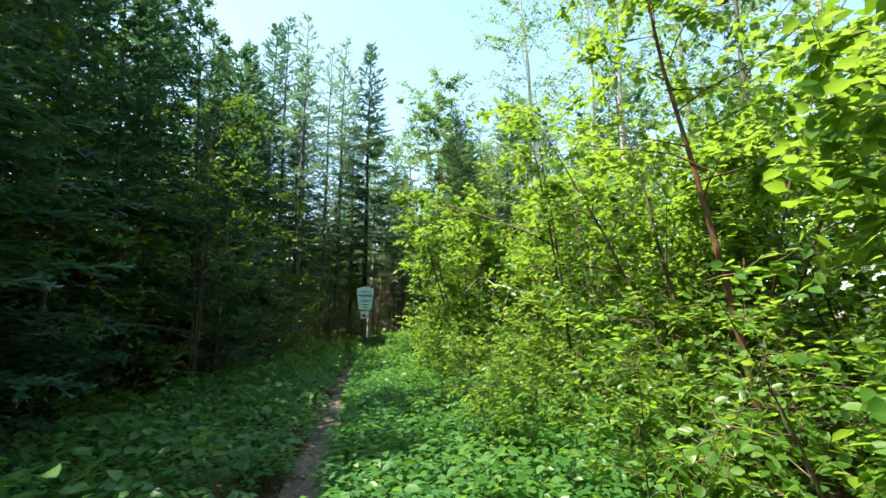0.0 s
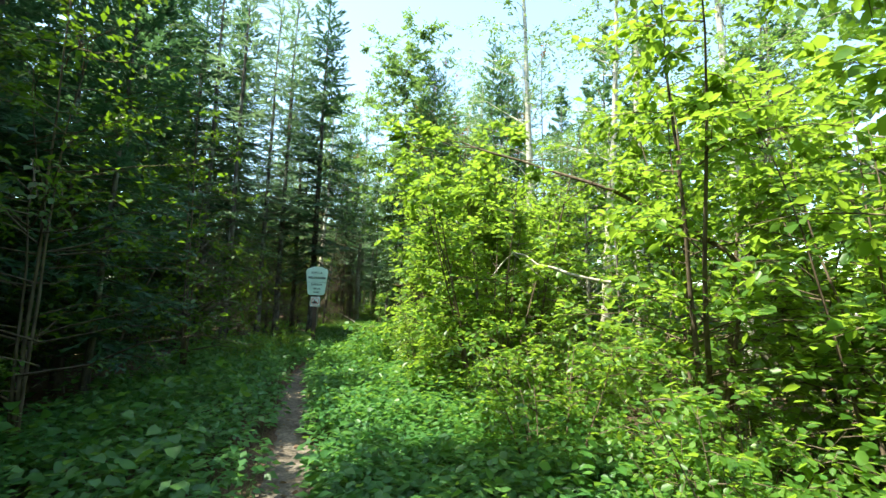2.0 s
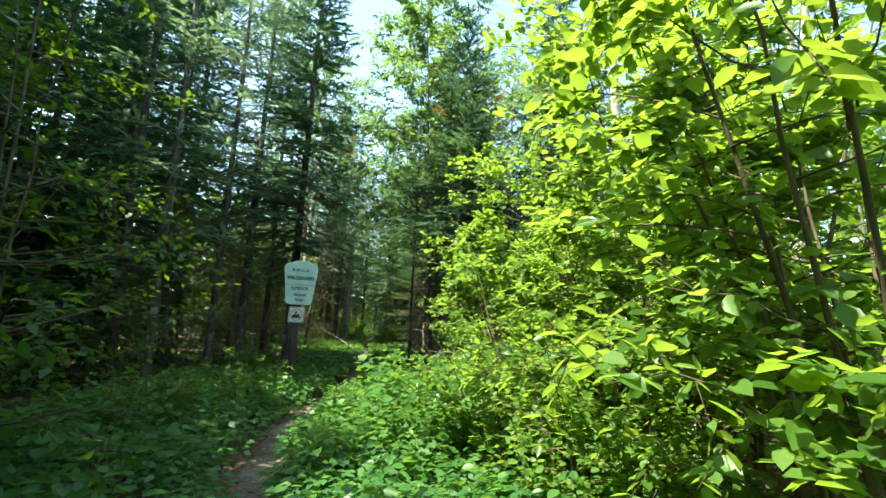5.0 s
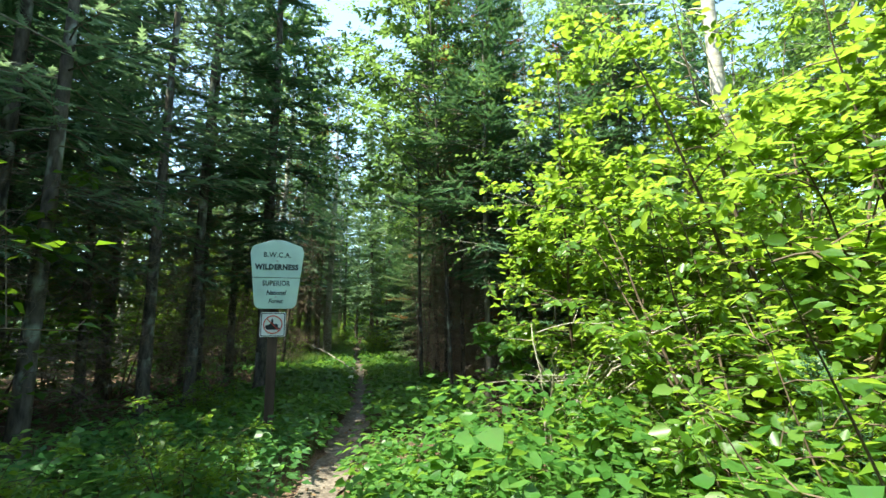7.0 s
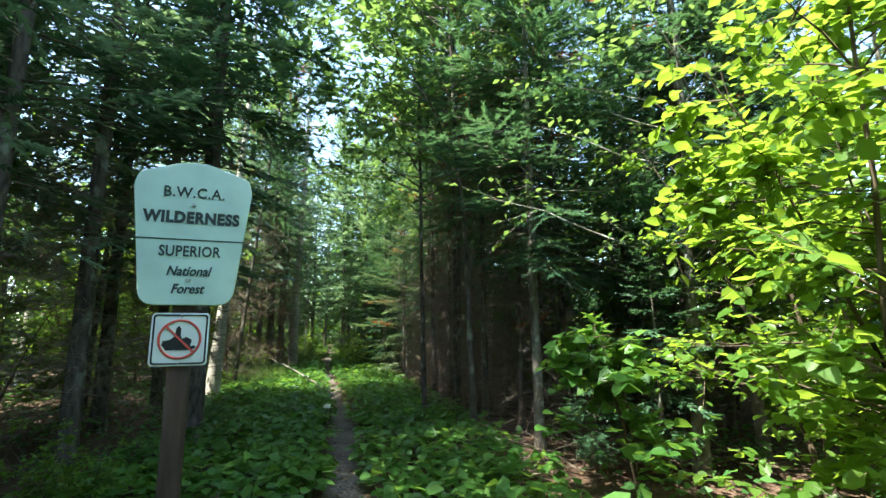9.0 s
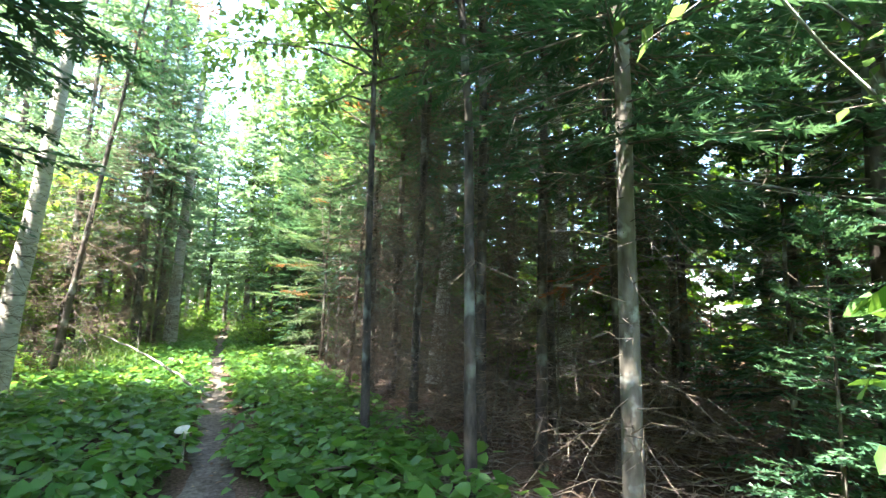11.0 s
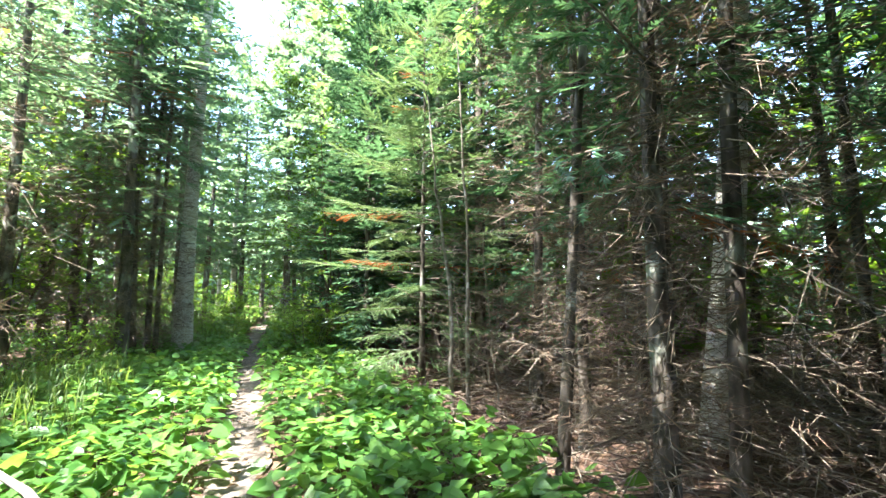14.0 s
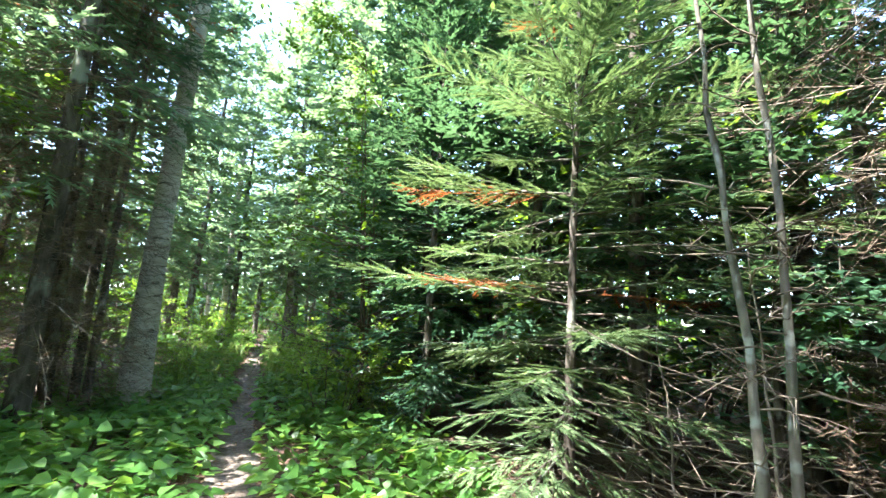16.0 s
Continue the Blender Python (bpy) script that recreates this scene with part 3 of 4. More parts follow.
# behind and beside the sign
put(SP_A, -1.8, 10.6, 20, 1.0)
put(LACE, -2.75, 9.7, 130, 1.1)
put(LACE, -3.3, 11.9, 70, 1.1)
put(SP_B, -4.3, 7.4, 200, 1.1)
put(LACE, -3.0, 13.4, 310, 1.1)
put(LACE, -3.0, 8.5, 100, 1.0)
put(SP_A, -4.9, 11.6, 260, 1.0)
put(SP_A, -5.9, 10.0, 80, 1.05)
put(LACE, -3.3, 6.5, 40, 1.0)
row([SP_B, SP_C, SP_A], [(-4.6, 10.2), (-3.9, 12.9), (-6.2, 8.6), (-6.6, 11.4)], seed=4)
# the dark forest west of the trail at the start
row([SP_F, SP_D], [(-3.8, 1.2), (-2.6, -0.2), (-3.6, -1.6), (-2.9, -3.8), (-3.3, -6.8), (-2.6, -9.0), (-2.2, -5.6)], seed=5, size=(0.95, 1.15))
row([BACK], [(-5.6, -3.4), (-5.7, 2.6), (-6.3, -0.2), (-5.5, 6.9), (-5.2, -6.2)], seed=26, size=(0.85, 0.98))
row([SP_F], [(-5.4, 3.9), (-4.3, -0.6), (-4.2, -2.8), (-3.8, -5.3), (-5.2, 5.9), (-4.5, -7.4), (-3.6, -10.4)], seed=25, size=(0.95, 1.1))
row([BACK, SP_B], [(-5.2, 5.2), (-4.9, 0.8), (-4.4, -4.8), (-5.8, -2.4), (-6.2, 2.4), (-6.4, 5.6), (-5.6, -7.6)], seed=15)
# east of the trail past the sign
SP_E = conifer(18, 9.4, 0.062, 2.1, 1.75, "spruce_tree", "dense dark spruce with a pale lichened trunk", dead=70, gap=0.09, per=(5, 8), step=0.23, needle=0.05, bark=M_GREYBARK, dead_reach=0.9, grade="near")
put(SP_E, 2.15, 9.0, 40, 1.0)
put(SP_E, 4.4, 8.2, 140, 1.05)
row([POLE, SP_D], [(5.2, 11.2), (5.6, 13.4), (4.8, 15.6), (6.0, 17.4), (4.4, 17.8), (5.4, 19.6), (4.4, 9.4), (3.6, 17.6), (6.6, 10.6), (3.9, 19.0)], seed=17)
row([POLE], [(-1.75, 21.2), (-1.6, 21.45), (-1.45, 21.3), (-1.95, 21.6), (-2.6, 21.8)], seed=18)
row([POLE, POLE, SP_C], [(2.05, 10.5), (2.5, 10.3), (3.1, 10.0), (1.95, 11.75), (2.15, 12.25), (2.15, 13.95), (2.4, 13.75), (2.75, 14.5), (3.3, 12.75), (4.4, 12.9), (2.6, 15.2),
     (3.55, 15.6), (4.3, 16.6), (3.4, 11.3), (4.6, 10.6), (3.9, 13.9), (2.85, 16.3), (5.2, 14.8)], seed=6, size=(0.9, 1.1))
row([SP_B, SP_C], [(3.9, 8.6), (5.4, 9.6), (5.9, 12.2), (6.2, 16.4), (5.0, 18.2), (6.8, 14.2)], seed=7)
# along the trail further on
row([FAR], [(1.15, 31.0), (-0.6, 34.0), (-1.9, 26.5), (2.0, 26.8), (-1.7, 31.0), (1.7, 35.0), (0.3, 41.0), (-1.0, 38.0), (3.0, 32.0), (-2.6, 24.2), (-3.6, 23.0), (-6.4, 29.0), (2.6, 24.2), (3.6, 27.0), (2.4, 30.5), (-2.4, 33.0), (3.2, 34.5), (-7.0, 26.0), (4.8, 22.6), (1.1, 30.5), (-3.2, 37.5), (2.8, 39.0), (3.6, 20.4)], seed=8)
row([BACK], [(-8.5, 3), (-9, 8), (-8, 13), (-9.5, -3), (-8.5, -8), (-11, 18), (-7.5, 24), (-6.5, 30), (8, 19), (8.5, 11), (9, 15), (7.2, 24), (6.8, 30), (0.2, 47), (-2.5, 44), (3.4, 45),
     (-6, 38), (6.4, 37), (1.8, 52), (-5, 49), (9.8, 4), (10.5, -4), (6.5, 50), (-8, 44), (8, 43), (-6, -13), (5.5, -15), (0, -19), (-3, -16.5), (9, -11), (3.2, -18.5),
     (-7.0, 1.5), (-7.4, -2.6), (-6.8, 7.2), (-7.2, -6.4), (-10, 5.5), (-10, 0.5), (-10.5, 11), (-9.5, 16), (-9.5, 21), (9.5, 8.5), (10, 13), (9.5, 17), (9, 21.5)], seed=9)

# ---- birches and aspens ----
BIRCH = leafy(31, 12.5, 1, 0, 0.1, M_BIRCHLEAF, "birch_tree", "tall birch with a pale trunk and fine light leaves", "tree", 0.13, 0.32, 60, 9, 8, LEAF_SIMPLE, M_BIRCH, 0.24, 0.7, 0.35, stem_sides=10)
ASPEN = leafy(32, 9.5, 1, 0, 0.1, M_BIRCHLEAF, "aspen_tree", "light green aspen behind the shrubs", "tree", 0.085, 0.2, 58, 9, 6, LEAF_SIMPLE, M_GREYBARK, 0.25, 0.6, 0.3, stem_sides=8)
put(BIRCH, -1.12, 21.8, 10, 1.15)
put(BIRCH, 3.55, 14.8, 130, 1.0, 0, -5)
put(BIRCH, 4.8, 20.8, 77, 1.1)
put(BIRCH, 4.6, 12.6, 200, 0.9)
put(BIRCH, 6.2, 12.0, 300, 0.95)
VEIL = leafy(35, 13.5, 1, 0, 0.14, M_BIRCHLEAF, "birch_tree", "tall slender birch with a hazy pale green crown", "tree", 0.04, 0.3, 84, 10, 10, LEAF_SIMPLE, M_BARK, 0.23, 0.6, 0.35, stem_sides=9)
put(VEIL, 1.7, 10.0, 20, 1.0, 0, -3)
put(VEIL, 1.95, 14.6, 140, 0.9, 0, -4)
put(VEIL, 1.35, 11.4, 290, 0.95, 0, -3)
TALL = leafy(33, 13.0, 1, 0, 0.15, M_BIRCHLEAF, "birch_tree", "tall birch, bare below, crown high over the trail", "tree", 0.12, 0.6, 40, 9, 8, LEAF_SIMPLE, M_BIRCH, 0.22, 0.6, 0.3, stem_sides=10)
OVER = leafy(34, 11.0, 1, 0, 0.15, M_BIRCHLEAF, "ash_tree", "dark-barked broadleaved tree arching over the trail", "tree", 0.085, 0.42, 56, 10, 8, LEAF_SIMPLE, M_BARK, 0.31, 0.55, 0.3, stem_sides=9)
put(TALL, -2.3, 14.4, 45, 1.0, 0, 3)
put(OVER, 3.5, 22.0, 200, 1.5)
put(OVER, 4.8, 17.6, 240, 1.05)
put(SP_F, 2.3, 21.6, 60, 1.15)
put(SP_F, 3.1, 20.0, 160, 1.2)
put(SP_F, 1.9, 20.3, 260, 0.8)
put(SP_B, 3.3, 18.6, 30, 0.95)
put(LACE, -3.1, 20.2, 90, 1.0)
# This spruce is added, mostly out of view, to shade the plants beyond.
put(LACE, -3.7, 18.4, 10, 1.0)
put(LACE, -2.9, 22.2, 170, 1.0)
put(LACE, -1.8, 20.7, 250, 1.1)
put(POLE, -2.15, 15.9, 45, 1.1, 0, 7)
row([ASPEN, BIRCH], [(3.4, 8.0), (4.9, 6.4), (6.4, 7.9), (5.6, 3.4), (7.4, 1.0), (7.2, 5.0), (6.6, -2.6), (8.2, -6.0), (-7.2, -0.5), (-8.0, 19.5), (-6.2, 22.5), (-8.4, 15.2), (1.9, 33.0), (-1.8, 39), (4.2, 31), (8.6, -1.5), (6.2, 5.6), (8.6, 3.0), (8.2, 7.0), (4.2, 22.8), (-6.0, -1.8), (2.6, 25.2), (-6.9, 3.2), (-0.9, 34), (-6.4, -5.6), (-5.8, 6.4), (-7.4, -9), (-4.4, -11)], seed=10)

# ---- shrubs of the sunny side ----
SH_A = leafy(41, 4.4, 7, 1.3, 0.08, M_SHRUB, "hazel_shrub", "tall sunlit hazel shrub with yellow-green leaves", r0=0.024, bare=0.1, sides=22, twigs=8, leaves=6, side_len=0.26, shape=LEAF_OVAL)
SH_B = leafy(42, 3.1, 8, 1.2, 0.09, M_SHRUB, "hazel_shrub", "dense rounded hazel shrub in the sun", r0=0.018, bare=0.04, sides=16, twigs=8, leaves=6, side_len=0.3, shape=LEAF_OVAL)
SH_C = leafy(43, 1.7, 7, 0.8, 0.066, M_SHRUB, "low_shrub", "low leafy shrub at the edge of the clearing", r0=0.01, bare=0.02, sides=8, twigs=6, leaves=6, shape=LEAF_OVAL)
SAP = leafy(44, 5.2, 3, 0.6, 0.08, M_SHADELEAF, "maple_sapling", "slender broadleaved sapling, leaves darkened for shade", "sapling", 0.024, 0.1, 24, 7, 6, LEAF_SIMPLE)
THICK = leafy(45, 3.4, 6, 1.5, 0.15, M_SHADELEAF, "thicket_bush", "dense leafy bush under the forest trees, leaves darkened for shade", "shrub", 0.02, 0.03, 13, 5, 4, LEAF_BROAD, coarse=True)
row([SH_A, SH_B], [(4.2, -5.2), (4.7, -7.2), (3.7, -2.8), (5.0, -3.2), (3.2, 1.3), (2.1, 3.4), (3.6, 2.4), (2.9, 5.5), (3.3, 4.1), (4.2, 5.4), (3.5, 6.6), (5.6, -5.2)], seed=11, size=(0.9, 1.1))
SH_D = leafy(48, 3.7, 11, 1.35, 0.09, M_SHRUB, "hazel_shrub", "dense sunlit hazel dome, leafy to the ground", r0=0.018, bare=0.02, sides=18, twigs=7, leaves=7, side_len=0.28, low=1.15)
put(SH_D, 2.35, -0.5, 40, 1.0)
put(SH_D, 3.0, 3.0, 160, 0.95)
put(SH_D, 4.1, -4.1, 280, 0.9)
row([SH_C], [(3.1, -5.7), (2.9, -4.1), (2.6, -2.2), (1.7, 0.8), (1.5, 2.0), (1.7, 4.4), (3.7, -7.4), (2.0, 1.5), (3.1, -1.5), (3.4, -3.6), (4.4, 0.2), (5.2, -0.8), (4.9, 0.9), (2.3, -3.0), (3.0, -6.6), (3.9, -5.9), (4.2, -1.7), (3.6, -0.6), (2.5, -5.0), (1.9, 3.0), (2.7, 2.1)], seed=12, size=(0.6, 1.0))
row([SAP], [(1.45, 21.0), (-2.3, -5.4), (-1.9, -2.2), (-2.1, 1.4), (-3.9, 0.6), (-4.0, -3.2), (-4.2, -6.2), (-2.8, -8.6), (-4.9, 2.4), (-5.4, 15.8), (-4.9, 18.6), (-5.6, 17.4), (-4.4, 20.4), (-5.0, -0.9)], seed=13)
put(SH_C, -1.2, 4.6, 60, 0.55)
row([SP_D], [(1.9, 23.2)], seed=27)
row([SH_A], [(-3.9, 17.2), (-4.3, 19.2), (-3.5, 20.8), (-4.9, 15.0), (-5.6, 17.0), (-4.8, 21.4)], seed=30)
row([SH_C], [(-0.95, 24.0), (1.15, 23.4), (-0.8, 26.8), (1.2, 26.2), (-1.3, 28.6), (1.6, 29.0), (1.0, 20.9), (-1.5, 22.9)], seed=28, size=(0.55, 1.0))
row([SH_C], [(-2.1, -6.4), (-2.0, -4.0), (-1.9, 3.4), (-2.4, 15.6), (-2.2, 19.8), (1.5, 20.5), (-1.9, 7.9)], seed=14, size=(0.4, 0.7))
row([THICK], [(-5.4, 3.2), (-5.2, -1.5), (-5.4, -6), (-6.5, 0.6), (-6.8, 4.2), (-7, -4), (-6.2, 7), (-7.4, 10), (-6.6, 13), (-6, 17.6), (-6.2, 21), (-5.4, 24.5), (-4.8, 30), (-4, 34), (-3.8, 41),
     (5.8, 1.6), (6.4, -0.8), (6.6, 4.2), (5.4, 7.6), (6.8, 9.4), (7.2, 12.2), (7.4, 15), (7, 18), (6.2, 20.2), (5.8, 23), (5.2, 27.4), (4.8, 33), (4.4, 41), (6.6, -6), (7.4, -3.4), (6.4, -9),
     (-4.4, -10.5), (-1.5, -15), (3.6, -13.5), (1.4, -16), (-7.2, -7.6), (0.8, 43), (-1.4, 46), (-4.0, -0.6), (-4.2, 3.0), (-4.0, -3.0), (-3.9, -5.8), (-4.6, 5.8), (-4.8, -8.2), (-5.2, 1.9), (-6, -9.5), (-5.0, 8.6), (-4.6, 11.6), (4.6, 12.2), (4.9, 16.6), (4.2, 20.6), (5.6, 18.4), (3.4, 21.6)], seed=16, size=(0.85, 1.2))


def far_woods():
    """The closed wall of leaves behind everything, on all sides."""
    rng = np.random.default_rng(91)
    n = 34000
    a = rng.uniform(0, 2 * np.pi, n)
    k = rng.uniform(1.0, 1.45, n)
    pos = np.stack([13.5 * np.cos(a) * k, 16 + 40 * np.sin(a) * k ** 0.6, 15 * rng.uniform(0, 1, n) ** 1.5 * (0.75 + 0.25 * np.sin(a * 37) * np.sin(a * 11))], 1)
    ahead = rng.normal(0, 1, (n, 3)) * [1, 1, 0.5] + [0, 0, -0.3]
    V, F = lay(LEAF_SIMPLE, LEAF_F1, pos, ahead, np.array([0, 0, 1.0]) + rng.normal(0, 0.6, (n, 3)), rng.uniform(0.6, 1.35, n))
    tagged(mesh_part("far_woods", V, F, M_SHADELEAF), "mass of distant forest foliage, darkened for shade", "woods", kind="stuff")


far_woods()

# ---- the young fir and the dead saplings by the trail ----
FIR = conifer(51, 5.2, 0.045, 0.35, 1.9, "young_fir", "young balsam fir with sunlit flat boughs and rusty tips", M_FIR, "fine", 0.22, 0.034, 16, 0.05, 0.023, 0.25, 0.9, per=(4, 7), twig=0.3)
put(FIR, 2.2, 18.1, 30, 1.0)


def dead_sapling(seed, H, r0, lean, label):
    rng = np.random.default_rng(seed)
    root = tagged(new("dead_sapling"), label, "sapling")
    t = np.linspace(0, 1, 14)
    P = np.stack([lean[0] * t * H, lean[1] * t * H, H * t - 0.08], 1) + np.cumsum(rng.normal(0, 0.014, (14, 3)), 0) * [1, 1, 0]
    V, F = tube(P, r0 * (1 - 0.8 * t), 8)
    V += rng.normal(0, r0 * 0.06, V.shape)
    mesh_part("trunk", V, F, M_GREYBARK, root, "", True)
    limbs = []
    for _ in range(34):
        u, az = rng.uniform(0.12, 0.98), rng.uniform(0, 2 * np.pi)
        q = np.array([np.interp(u, t, P[:, i]) for i in range(3)])
        L = rng.uniform(0.15, 0.9) * (1.1 - 0.6 * u)
        d = np.array([math.cos(az), math.sin(az), rng.uniform(-0.2, 0.35)])
        B = q + d * (L * np.linspace(0, 1, 5))[:, None] + np.cumsum(rng.normal(0, 0.025, (5, 3)), 0)
        limbs.append(tube(B, np.linspace(0.006, 0.0015, 5), 3))
        for _ in range(4):
            w = rng.uniform(0.3, 1)
            p = np.array([np.interp(w, np.linspace(0, 1, 5), B[:, i]) for i in range(3)])
            e = p + unit(d + rng.normal(0, 0.7, 3)) * rng.uniform(0.06, 0.25)
            limbs.append(slivers(p[None], e[None], 0.002, rng))
    V, F = joined(limbs)
    tagged(mesh_part("branchwork", V, F, M_DEADWOOD, root), kind="stuff")
    return root


put(dead_sapling(61, 3.4, 0.028, (-0.09, 0.03), "pale grey dead sapling with broken twigs"), 2.07, 16.65)
put(dead_sapling(62, 4.2, 0.026, (-0.02, 0.05), "leaning grey dead sapling with broken twigs"), 2.22, 16.6)


put(dead_sapling(65, 5.0, 0.034, (-0.02, 0.03), "white bare dead sapling rising behind sunlit shrubs"), 5.4, 2.1)
MAPLE = leafy(49, 1.75, 3, 0.5, 0.115, M_BIGLEAF, "mountain_maple", "low maple with wide leaves held out level", "sapling", 0.014, 0.35, 9, 6, 5, LEAF_HEART, side_len=0.5, rise=0.1, droop=0.15)
put(MAPLE, 2.15, 7.1, 0, 0.95)

# ---- low plants: uncountable ----
def herb_field(name, label, seed, places, leaf, shape, mat, height, per, stem=True, tilt=0.35, rad=0.14, low=0.45):
    """Leafy plants: each a tuft of stalks with leaves held out nearly level."""
    rng = np.random.default_rng(seed)
    P = np.asarray(places, float)
    n = len(P)
    h = height * rng.uniform(0.55, 1.15, n)
    lv = np.repeat(np.arange(n), per)
    m = len(lv)
    az, r = rng.uniform(0, 2 * np.pi, m), rad * np.sqrt(rng.uniform(0.05, 1, m)) * np.repeat(rng.uniform(0.7, 1.3, n), per)
    f = rng.uniform(low, 1.0, m)
    pos = np.stack([P[lv, 0] + np.cos(az) * r, P[lv, 1] + np.sin(az) * r, h[lv] * f], 1)
    pos[:, 2] += ground_z(pos[:, 0], pos[:, 1])
    ahead = np.stack([np.cos(az), np.sin(az), rng.uniform(-0.45, 0.25, m)], 1)
    ups = np.array([0, 0, 1.0]) + rng.normal(0, tilt, (m, 3))
    V, F = lay(shape, LEAF_F if len(shape) == 6 else LEAF_F1, pos, ahead, ups, leaf * rng.uniform(0.6, 1.25, m))
    root = tagged(mesh_part(name, V, F, mat), label, "plants", kind="stuff")
    if stem:
        k = np.arange(0, m, 2)
        base = np.stack([P[lv[k], 0], P[lv[k], 1], ground_z(P[lv[k], 0], P[lv[k], 1])], 1)
        top = pos[k]
        sd = np.stack([-np.sin(az[k]), np.cos(az[k]), np.zeros(len(k))], 1) * 0.0022
        V = np.stack([base - sd, base + sd, top], 1).reshape(-1, 3)
        mesh_part("stems", V, np.arange(len(V)).reshape(-1, 3), M_GREENSTEM, root)
    return root


def scatter(seed, n, x0, x1, y0, y1, gap=0.22, far=9.0, off=True):
    """Places beside the trail, given as distances from it."""
    rng = np.random.default_rng(seed)
    y = rng.uniform(y0, y1, n)
    d = rng.uniform(x0, x1, n)
    x = trail_x(y) + d
    keep = (np.abs(d) > gap) & (np.abs(d) < far)
    return np.stack([x, y], 1)[keep]


herb_field("meadow_plants", "fine-leaved green plants covering the clearing", 71, scatter(1, 3600, 0.2, 2.4, -10, 3.5), 0.08, LEAF_SIMPLE, M_HERB, 0.36, 18)
herb_field("meadow_plants", "broad-leaved plants mixed through the clearing", 72, scatter(2, 900, 0.25, 3.4, -10, 6.3), 0.085, LEAF_OVAL, M_BIGLEAF, 0.4, 14)
herb_field("low_plants", "low green plants along the shaded trail edge", 73, scatter(3, 1900, -2.4, -0.18, -10, 7), 0.078, LEAF_BROAD, M_HERB, 0.36, 16)
herb_field("tall_herbs", "tall sunlit raspberry and herb stems in the clearing", 79, scatter(12, 190, 0.85, 2.4, 1.8, 5.0), 0.075, LEAF_HEART, M_BIGLEAF, 0.9, 34, rad=0.15, low=0.12)
herb_field("tall_herbs", "knee-high sunlit herbs at the edge of the trail", 83, scatter(13, 260, 0.38, 1.3, 1.4, 5.0), 0.065, LEAF_HEART, M_BIGLEAF, 0.48, 20, rad=0.12, low=0.2)
herb_field("tall_herbs", "knee-high leafy herbs in the sunny clearing", 84, scatter(16, 330, 0.9, 2.9, -9.0, 1.6), 0.075, LEAF_OVAL, M_BIGLEAF, 0.62, 24, rad=0.15, low=0.25)
herb_field("tall_herbs", "knee-high broad-leaved herbs at the shaded trail edge", 85, scatter(17, 240, -2.3, -0.55, -9.0, 6.2), 0.095, LEAF_HEART, M_BIGLEAF, 0.52, 14, rad=0.16, low=0.35)
herb_field("aster_plants", "broad-leaved low plants beside the trail", 74, scatter(4, 1700, -2.2, -0.2, 6.5, 24), 0.1, LEAF_HEART, M_BIGLEAF, 0.3, 9)
herb_field("aster_plants", "broad-leaved low plants beside the trail", 75, scatter(5, 1150, 0.2, 1.75, 7.0, 24), 0.1, LEAF_HEART, M_BIGLEAF, 0.3, 9)
herb_field("far_plants", "pale sunlit low plants at the end of the trail", 76, scatter(6, 1500, -5, 5, 22, 44), 0.14, LEAF_BROAD, M_BIGLEAF, 0.45, 9)
herb_field("forest_plants", "sparse low plants under the trees", 77, scatter(7, 1500, -7, -1.9, -10, 24), 0.1, LEAF_BROAD, M_HERB, 0.3, 8)
herb_field("forest_plants", "sparse low plants under the shrubs", 78, scatter(8, 800, 2.0, 8, -10, 9), 0.1, LEAF_BROAD, M_HERB, 0.35, 9)


def litter(name, label, seed, places, mat, size):
    rng = np.random.default_rng(seed)
    P = np.asarray(places, float)
    az = rng.uniform(0, 2 * np.pi, len(P))
    pos = np.stack([P[:, 0], P[:, 1], ground_z(P[:, 0], P[:, 1]) + rng.uniform(0.012, 0.03, len(P))], 1)
    V, F = lay(LEAF_OVAL, LEAF_F, pos, np.stack([np.cos(az), np.sin(az), rng.normal(0, 0.2, len(P))], 1), np.array([0, 0, 1.0]) + rng.normal(0, 0.3, (len(P), 3)), size * rng.uniform(0.5, 1.2, len(P)))
    tagged(mesh_part(name, V, F, mat), label, "litter", kind="stuff")


litter("fallen_leaves", "dry brown leaves lying on the forest floor", 81, np.concatenate([scatter(9, 2600, 0.9, 5.5, 8, 19, 0, 9), scatter(10, 700, -0.2, 0.2, -9, 24, 0)]), M_DEADLEAF, 0.05)


def fallen_twigs(seed, places):
    rng, limbs = np.random.default_rng(seed), []
    for x, y in places:
        az, L = rng.uniform(0, 2 * np.pi), rng.uniform(0.2, 0.9)
        d = np.array([math.cos(az), math.sin(az), rng.uniform(-0.02, 0.3)])
        B = np.array([x, y, 0.03 + float(ground_z(x, y))]) + d * (L * np.linspace(0, 1, 4))[:, None] + rng.normal(0, 0.02, (4, 3))
        limbs.append(tube(B, np.linspace(0.008, 0.003, 4) * rng.uniform(0.5, 1.2), 4))
    V, F = joined(limbs)
    tagged(mesh_part("fallen_twigs", V, F, M_DEADWOOD), "grey dead twigs littering the forest floor", "twigs", kind="stuff")


fallen_twigs(82, scatter(11, 1300, 1.0, 5.0, 8, 19, 0))


# ---- single things beside the trail ----
def bent(P, n=16):
    """A smooth line through a few places."""
    P = np.asarray(P, float)
    u, t = np.linspace(0, 1, len(P)), np.linspace(0, 1, n)
    C = np.stack([np.interp(t, u, P[:, i]) for i in range(3)], 1)
    for _ in range(2):
        C[1:-1] = (C[:-2] + 2 * C[1:-1] + C[2:]) / 4
    return C


